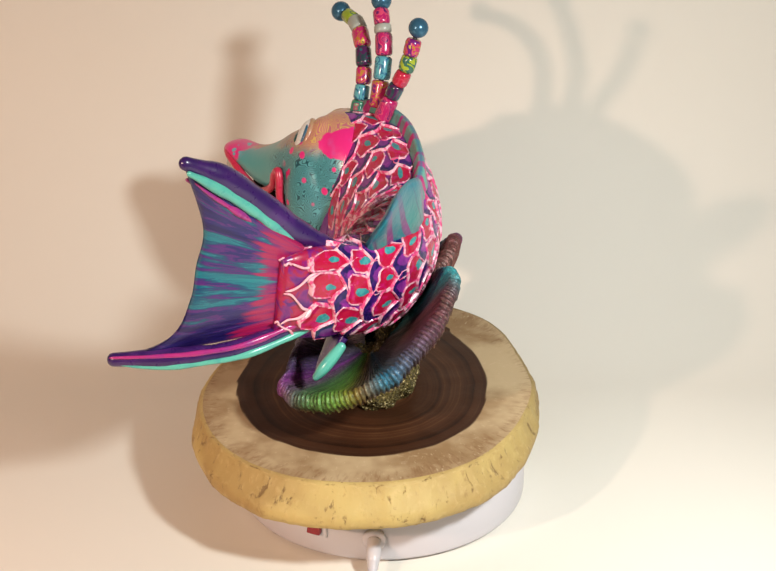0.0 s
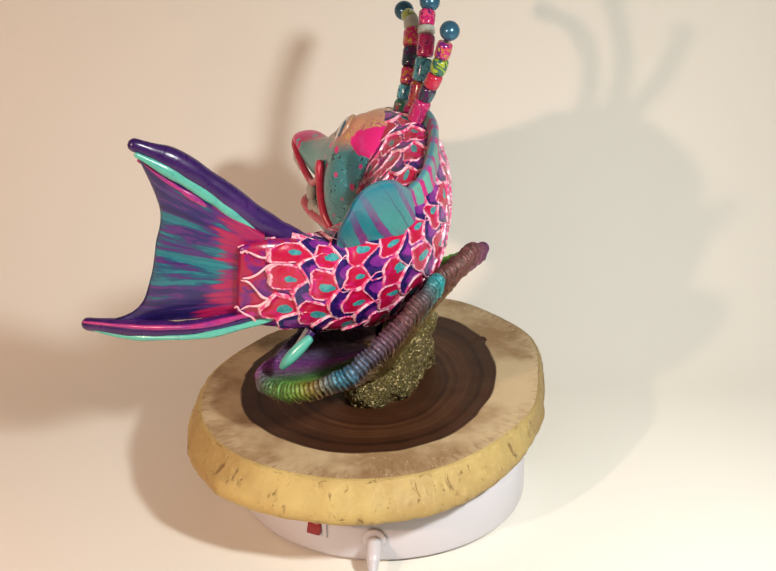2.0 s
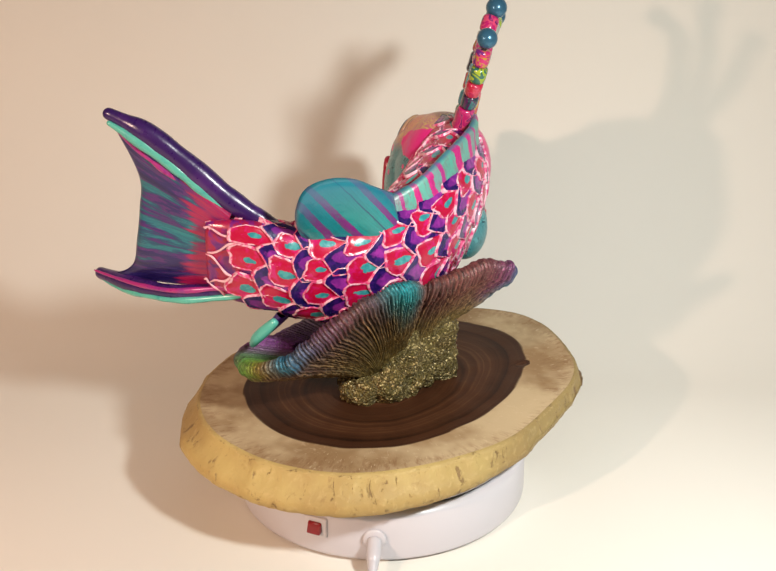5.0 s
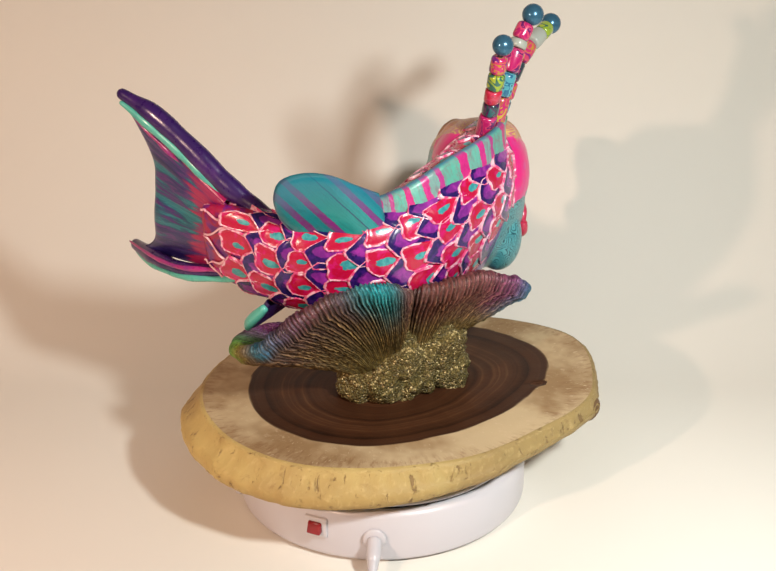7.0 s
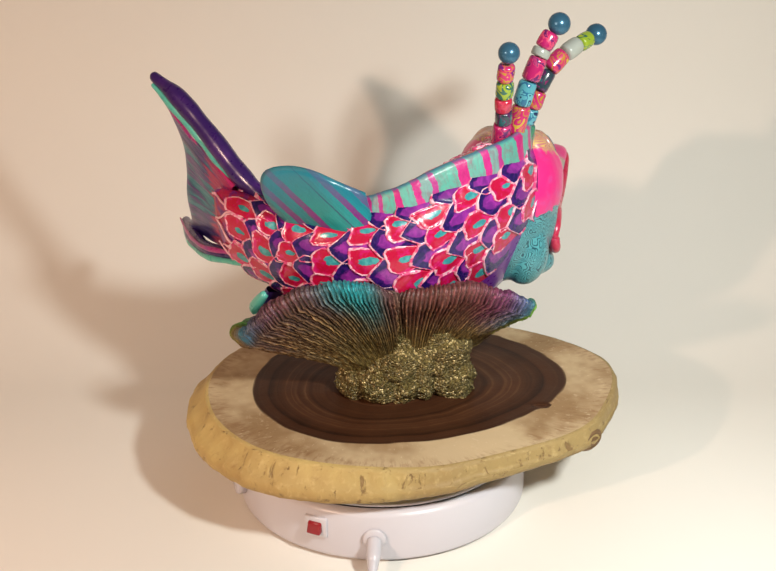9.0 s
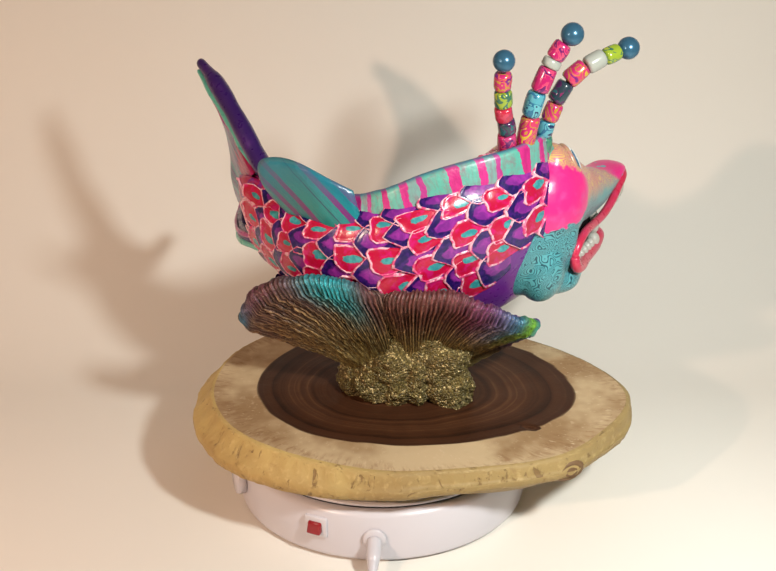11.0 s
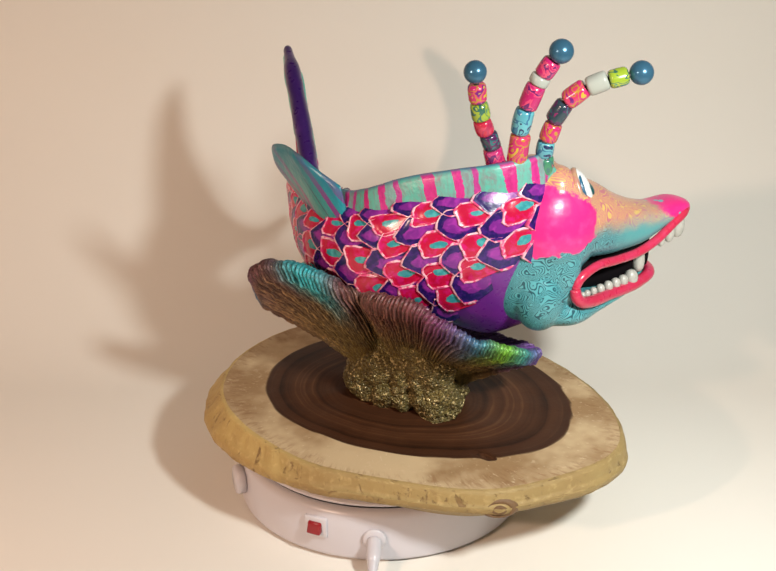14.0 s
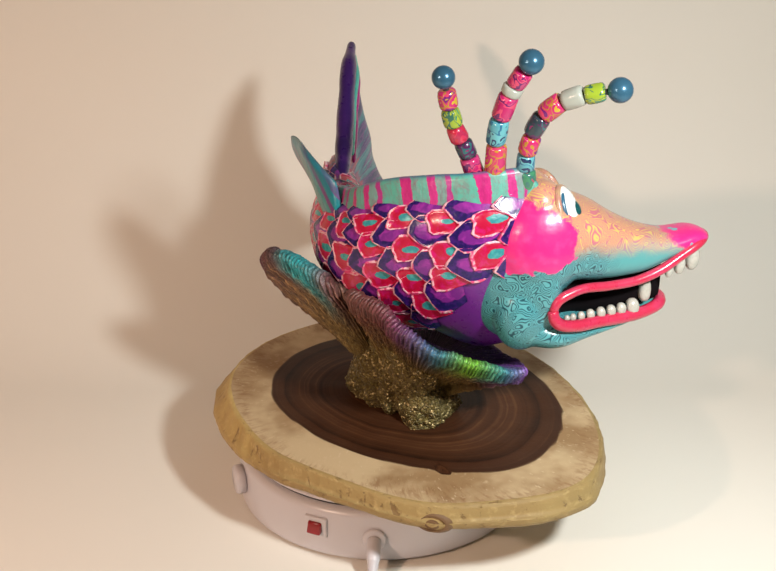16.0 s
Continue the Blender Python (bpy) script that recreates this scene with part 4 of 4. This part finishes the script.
def build_tail(fish):
    base = [(-.062, -.106, .200), (-.062, -.107, .218), (-.062, -.108, .236), (-.061, -.109, .254), (-.058, -.108, .266)]
    edge = [(-.192, -.142, .188), (-.152, -.139, .206), (-.136, -.142, .235), (-.129, -.143, .262), (-.122, -.146, .292), (-.129, -.163, .340)]
    v, f, uv = sheet(edge, base, 60, 36, 0.0105, 0.0016)
    tail = mesh_ob("tail_fin", v, f, M_WEB, fish, "forked tail fin in teal, navy and violet streaks", uvs=[(b, a) for a, b in uv])
    s = Vector((.45, -.85, -.1)).normalized()
    top = [Vector(p) for p in ((-.028, -.077, .246), (-.059, -.104, .272), (-.085, -.127, .304), (-.108, -.147, .329), (-.131, -.166, .345))]
    v, f = tube_mesh(top, (.0060, .0090, .0094, .0082, .0050), 50, 14, 0.85, 0.22)
    mesh_ob("upper_rim", v, f, M_VIOLET, tail, "glossy dark violet rim")
    d = Vector((-.002, 0, -.0075))
    v, f = tube_mesh([p + d + s * 0.0048 for p in top[1:4]] + [top[4] * 0.85 + top[3] * 0.15 + d * 0.6 + s * 0.004], (.0024, .0046, .0042, .0026), 60, 10, 0.8, 0.4)
    mesh_ob("mint_cord", v, f, M_MINT, tail, "mint cord")
    v, f = tube_mesh([p + d * 2.0 + s * 0.0045 for p in top[1:4]] + [top[3] * 0.4 + top[4] * 0.6 + d * 1.3 + s * 0.002], (.0030, .0026, .0018, .0006), 60, 10, 0.8, 0.6)
    mesh_ob("pink_cord", v, f, M_PINK, tail, "pink and violet cord")
    for off, rad, mat, name, label in ((1.0, .0040, M_MINT, "mint_cord", "mint cord"), (2.0, .0036, M_PINK, "pink_cord", "pink and violet cord")):
        v, f = tube_mesh([p + d * off - s * 0.0062 for p in top[1:4]] + [top[4] * 0.75 + top[3] * 0.25 + d * off * 0.7 - s * 0.003], (rad * .6, rad * .85, rad * .75, rad * .4), 60, 10, 0.8, 0.5)
        mesh_ob(name, v, f, mat, tail, label)
    low = [Vector(p) for p in ((-.056, -.100, .201), (-.100, -.127, .193), (-.135, -.136, .190), (-.165, -.139, .189), (-.198, -.141, .189))]
    v, f = tube_mesh(low, (.005, .0066, .0072, .0068, .0048), 50, 12, 0.9, 0.25)
    mesh_ob("lower_rim", v, f, M_VIOLET, tail, "glossy dark violet rim")
    v, f = tube_mesh([p + s * 0.0052 + Vector((0, 0, -.0042)) for p in low[:4]] + [low[4] + s * .003 + Vector((.006, 0, -.002))], (.0024, .0026, .0024, .0020, .0010), 60, 10, 0.8, 0.5)
    mesh_ob("mint_cord", v, f, M_MINT, tail, "mint cord")
    v, f = tube_mesh([p + s * 0.0058 + Vector((0, 0, .0045)) for p in low], (.0026, .0022, .0018, .0014, .0008), 60, 10, 0.8, 0.6)
    mesh_ob("pink_cord", v, f, M_PINK, tail, "pink and violet cord")


def build_quills(fish):
    q3 = [(.032, .093, .382), (.027, .093, .366), (.023, .094, .351), (.018, .095, .339), (.012, .098, .327), (.006, .099, .314)]
    q2 = [(.001, .146, .396), (.001, .137, .384), (.002, .131, .374), (.003, .126, .362), (.002, .119, .342), (-.001, .116, .322)]
    q1 = [(-.036, .195, .378), (-.027, .181, .375), (-.021, .168, .371), (-.017, .153, .362), (-.015, .141, .347), (-.015, .135, .331), (-.017, .131, .318), (-.020, .130, .304)]
    kinds = [[None, 5, 1, 2, 3, 0], [None, 0, "ring", 0, 4, 5], [None, 1, "milk", 5, 3, 5, 4, 6]]
    radius = [[.0092, .0076, .0078, .0078, .0078, .0084], [.0098, .0080, .0082, .0084, .0084, .0086], [.0098, .0076, .0082, .0086, .0080, .0080, .0076, .0080]]
    for pts, kd, rad in zip((q3, q2, q1), kinds, radius):
        wire = [Vector(pts[-1]) + Vector((0, 0, -.022))] + [Vector(p) for p in pts[::-1]]
        v, f = tube_mesh(wire, [.0022] * len(wire), 50, 8)
        quill = mesh_ob("quill", v, f, M_SEAM, fish, "stalk of clay beads ending in a blue pearl")
        P = [Vector(p) for p in pts]
        for i, (p, k, r) in enumerate(zip(P, kd, rad)):
            r *= 0.90 if i else 0.92
            if i == 0:
                bm = bmesh.new()
                bmesh.ops.create_uvsphere(bm, u_segments=28, v_segments=18, radius=r)
                part("pearl", bm, M_PEARL, quill, "blue pearl", Matrix.Translation(p))
                continue
            a = P[i - 1]
            b = P[i + 1] if i + 1 < len(P) else p * 2 - a
            t = (a - b).normalized()
            la = (a - p).length * (0.48 if i > 1 else 0.40)
            lb = (b - p).length * 0.48 if i + 1 < len(P) else 0.014
            if kd[i - 1] == "ring":
                la = (a - p).length - 0.0038
            if i + 1 < len(P) and kd[i + 1] == "ring":
                lb = (b - p).length - 0.0038
            if k == "ring":
                la = lb = 0.0034
            prof = [(0.0, -lb), (r * .80, -lb), (r * .95, -lb + .0012), (r, -lb + .003), (r * 1.01, 0), (r, la - .003), (r * .95, la - .0012), (r * .80, la), (0.0, la)]
            if k == "ring":
                prof = [(0.0, -lb), (r * .92, -lb), (r * 1.02, -lb + .0012), (r * 1.02, la - .0012), (r * .92, la), (0.0, la)]
            v, f = lathe(prof, 20)
            v = [(x + .0006 * noise.noise(Vector((x, y, z + i)) * 120), y + .0006 * noise.noise(Vector((y, z, x + i)) * 120), z) for x, y, z in v]
            m = M_MILK if k in ("ring", "milk") else BEADS[k]
            mesh_ob("bead", v, f, m, quill, matrix=Matrix.Translation(p) @ t.to_track_quat("Z", "Y").to_matrix().to_4x4())


def fused(pieces):
    """Closed, overlapping forms as one mesh: joined, with outward faces, grown together by a remesh."""
    bm = bmesh.new()
    for verts, faces in pieces:
        vs = [bm.verts.new(v) for v in verts]
        for f in faces:
            bm.faces.new([vs[i] for i in f])
    bmesh.ops.recalc_face_normals(bm, faces=bm.faces)
    me = bpy.data.meshes.new("head")
    bm.to_mesh(me)
    bm.free()
    return me


def blob(at, radii, yaw=0.0, tilt=0.0, seg=28):
    """Vertices and faces of an ellipsoid."""
    m = pose(*at, 0, tilt, yaw)
    verts = [m @ Vector((0, 0, radii[2]))]
    for i in range(1, seg // 2):
        a = math.pi * i / (seg // 2)
        for j in range(seg):
            b = 2 * math.pi * j / seg
            verts.append(m @ Vector((radii[0] * math.sin(a) * math.cos(b), radii[1] * math.sin(a) * math.sin(b), radii[2] * math.cos(a))))
    verts.append(m @ Vector((0, 0, -radii[2])))
    faces = [tuple(1 + x for x in f) for f in grid_faces(seg // 2 - 1, seg, False, True)]
    last = len(verts) - 1
    for j in range(seg):
        faces.append((0, 1 + j, 1 + (j + 1) % seg))
        faces.append((last, last - seg + (j + 1) % seg, last - seg + j))
    return verts, faces


def build_head(fish):
    skull = head_loft([(-.062, .016, .200, .275), (-.052, .030, .184, .288), (-.038, .0380, .173, .2985), (-.022, .0425, .168, .3035), (-.006, .0440, .167, .3035), (.003, .040, .171, .296), (.008, .030, .180, .284)], 40, 56)
    upper = head_loft([(-.020, .0380, .224, .300), (-.008, .0430, .222, .301), (.004, .0445, .221, .297), (.016, .0415, .223, .288), (.037, .0350, .221, .2790), (.057, .0290, .221, .2665), (.078, .0245, .224, .2570), (.098, .0205, .233, .2525), (.117, .0165, .241, .2545), (.1275, .011, .2425, .2520), (.1310, .003, .2440, .2475)], 70, 48, 0.9, 0.38)
    lower = head_loft([(-.020, .0380, .168, .200), (.006, .0405, .1655, .196), (.032, .032, .171, .190), (.062, .0245, .178, .189), (.081, .0195, .183, .1925), (.095, .014, .185, .194), (.101, .006, .188, .192)], 60, 40, 0.9, 0.0, 0.3)
    forms = [skull, upper, lower, blob((-.020, -.0185, .1990), (.0235, .0215, .0320), 10), blob((-.004, .0330, .2300), (.0300, .0180, .0440)),
             blob((-.008, -.0215, .2520), (.0360, .0240, .0400), -8), blob((-.006, -.0170, .2850), (.0150, .0180, .0170), -36, -22), blob((-.006, .0170, .2850), (.0150, .0180, .0170), 36, -22)]
    me = fused(forms)
    me.materials.append(M_HEAD)
    head = new("head", me)
    head.parent, head.matrix_basis = fish, HEAD
    head["label"] = "head with pink cheek, teal swirl jaw and orange brow"
    grow = head.modifiers.new("grow_together", "REMESH")
    grow.mode, grow.voxel_size, grow.use_smooth_shade = "VOXEL", 0.0012, True
    soft = head.modifiers.new("soften", "SMOOTH")
    soft.factor, soft.iterations = 0.5, 16
    v, f = head_loft([(-.008, .034, .186, .226), (.02, .018, .188, .224), (.05, .014, .186, .224), (.080, .009, .190, .226), (.096, .004, .196, .226)], 24, 24)
    mesh_ob("mouth_lining", v, f, M_MOUTH, head, "black mouth inside")

    def lip(rows, inset, dz, rad, name, keep, turn, bend=1.0):
        """Along the outer side to the tip and back along the inner side, as far as keep, then round the raised corner."""
        r = [(p, w - inset, z + dz) for p, w, z in rows]
        sw = {p: sway(p) * (bend if p > 0 else 1) for p, w, z in r}
        pts = [Vector((p, sw[p] - w, z)) for p, w, z in r] + [Vector((p, sw[p] + w, z)) for p, w, z in r[::-1] if p >= keep] + [Vector(p) for p in turn]
        v, f = tube_mesh(pts, [rad * 0.9] + [rad] * (len(pts) - 2) + [rad * 0.9], 170, 12, 1.0, 0.06)
        mesh_ob(name, v, f, M_LIP, head, "thick coral red lip")
    corner = [(.046, .0300, .231), (.038, .0355, .245), (.0310, .0390, .251), (.0280, .0410, .243), (.0265, .0425, .224), (.021, .0430, .206), (.011, .0420, .194)]
    lip([(-.003, .0425, .205), (.001, .0425, .214), (.010, .0410, .2185), (.023, .0380, .221), (.043, .0325, .2195), (.067, .0275, .2205), (.087, .0235, .2265), (.105, .0195, .2365), (.1185, .0150, .2435), (.127, .006, .2465)], 0.001, 0.0005, 0.0037, "upper_lip", .06, corner)
    lip([(-.003, .0425, .207), (-.001, .0425, .199), (.006, .0410, .1935), (.020, .0370, .1905), (.038, .0310, .1895), (.062, .0250, .1890), (.080, .0200, .1900), (.093, .0145, .1925), (.099, .005, .1935)], 0.0005, 0.0, 0.0048, "lower_lip", .015, [], 0.3)

    def tooth(p, q, z, r, h, down=False):
        bm = bmesh.new()
        bmesh.ops.create_uvsphere(bm, u_segments=12, v_segments=10, radius=1.0)
        for w in bm.verts:
            k = 1 - 0.22 * max(0, w.co.z)
            sq = [math.copysign(abs(c) ** 0.72, c) for c in w.co]
            w.co = Vector((sq[0] * r * k, sq[1] * r * k, sq[2] * h / 2))
        part("tooth", bm, M_TOOTH, head, "", pose(p, q + sway(p) * (1 if down else 0.3), z, 180 if down else 0, random.uniform(-6, 6), 0))
    lowt = [(.012, .0026), (.017, .0030), (.024, .0034), (.032, .0039), (.041, .0042), (.050, .0043), (.059, .0045), (.069, .0060)]
    for sd in (-1, 1):
        for p, r in lowt:
            w = float(np.interp(p, [0, .02, .04, .066, .085, .1], [.034, .0310, .0275, .0220, .0175, .008]))
            tooth(p, sd * w, .1945 + r * 0.3, r * 0.88, r * 2.1)
        tooth(.0810, sd * .0145, .2070, .0048, .021)
        for p, w, r in ((.096, .0175, .0036), (.105, .0155, .0048), (.1165, .0105, .0066)):
            z = float(np.interp(p, [.087, .107, .122], [.2225, .2325, .2395]))
            tooth(p, sd * w, z - r * 0.8, r * .85, r * 3.0, True)
        # eye: a ball that looks forward out of a heavy brow
        def ball(name, at, radii, mat, parent, label, yaw, tilt=-22, baked=False):
            bm = bmesh.new()
            bmesh.ops.create_uvsphere(bm, u_segments=32, v_segments=20, radius=1.0)
            m = pose(*at, 0, tilt, yaw)
            for w in bm.verts:
                w.co = Vector((w.co.x * radii[0], w.co.y * radii[1], w.co.z * radii[2]))
                if baked:
                    w.co = m @ w.co
            return part(name, bm, mat, parent, label, None if baked else m)
        yaw = sd * 36
        eye = ball("eye", (.0088, sd * .0245, .2800), (.0092, .0135, .0195), M_WHITE, head, "white bulging eye", yaw)
        ring = [Vector((.0036, .0110 * math.cos(t), .0155 * math.sin(t))) for t in np.linspace(-math.pi - 1.2, 1.2, 17)]
        rv, rf = tube_mesh(ring, [.0019] * 17, 60, 8)
        mesh_ob("eye_rim", rv, rf, M_EYEBLUE, eye, "dark blue eye rim")
        ball("pupil", (.0062, -sd * .0020, .0010), (.0038, .0062, .0080), M_PUPIL, eye, "dark teal pupil", 0)
        lid = [Vector((.0008, .0132 * math.cos(t), .0176 * math.sin(t))) for t in np.linspace(-0.5, math.pi + 0.5, 13)]
        lv, lf = tube_mesh(lid, [.0014] + [.0026] * 11 + [.0014], 44, 10)
        mesh_ob("eyelid", lv, lf, M_LID, eye, "heavy peach eyelid")



def build_fish():
    fish = thing("fish_sculpture", "varnished clay fish with pink scales, beaded quills and open mouth", "fish sculpture")
    nu, nd = 110, 64
    first = 0.035
    verts = [skin(first + (LENGTH + 0.006 - first) * i / (nu - 1), 360 * j / nd) for i in range(nu) for j in range(nd)]
    faces = grid_faces(nu, nd, False, True) + [tuple(range(nd - 1, -1, -1)), tuple(range((nu - 1) * nd, nu * nd))]
    slots = [1 if i < 13 else 0 for i in range(nu - 1) for j in range(nd)] + [1, 0]
    body = mesh_ob("body", verts, faces, [M_BODY, M_ROOT], fish, "violet belly under overlapping scales", slots=slots)
    build_dorsal(fish)
    build_tail(fish)
    build_head(fish)
    build_quills(fish)
    # pale clay threads where the tail grows out of the body
    for flip in (False, True):
        for a0, a1, u0, u1 in ((-58, -34, .056, .036), (-10, -34, .056, .037), (-10, 14, .056, .035), (38, 14, .056, .036), (38, 62, .056, .039), (-34, -31, .037, .032), (62, 70, .039, .034)):
            pts = []
            for i in range(5):
                f = i / 4
                dg = a0 + (a1 - a0) * f + 3 * math.sin(7 * f + a0)
                uu = u0 + (u1 - u0) * f
                pts.append(skin(uu, 180 - dg if flip else dg, 0.0012))
            v, f = tube_mesh(pts, (.0009, .0011, .0009, .0010, .0007), 20, 8, 1.0, 0.3)
            mesh_ob("clay_thread", v, f, M_LINE, body, "thin pale pink thread")
    base = [(-.036, -.062, .181), (-.033, -.072, .181), (-.030, -.082, .181), (-.028, -.092, .182)]
    out = [(-.042, -.066, .170), (-.049, -.082, .158), (-.052, -.096, .1505), (-.046, -.101, .157)]
    v, f, uv = sheet(out, base, 30, 14, 0.0060, 0.0003)
    fin = mesh_ob("belly_fin", v, f, M_VIOLET, fish, "small violet fin with a mint face", uvs=uv)
    v, f = tube_mesh([Vector((-.029, -.0930, .178)), Vector((-.037, -.0970, .169)), Vector((-.045, -.1005, .160)), Vector((-.0520, -.1000, .151))], (.0034, .0048, .0046, .0024), 30, 10)
    mesh_ob("fin_face", v, f, M_MINT, fin, "mint inlay")
    build_scales(body)
    MOVERS.append(fish)


def motions():
    for ob in MOVERS:
        walk(ob, turn_rows())


build_backdrop()
build_bounce_room()
build_turntable()
build_slab()
build_coral()
build_fish()
motions()
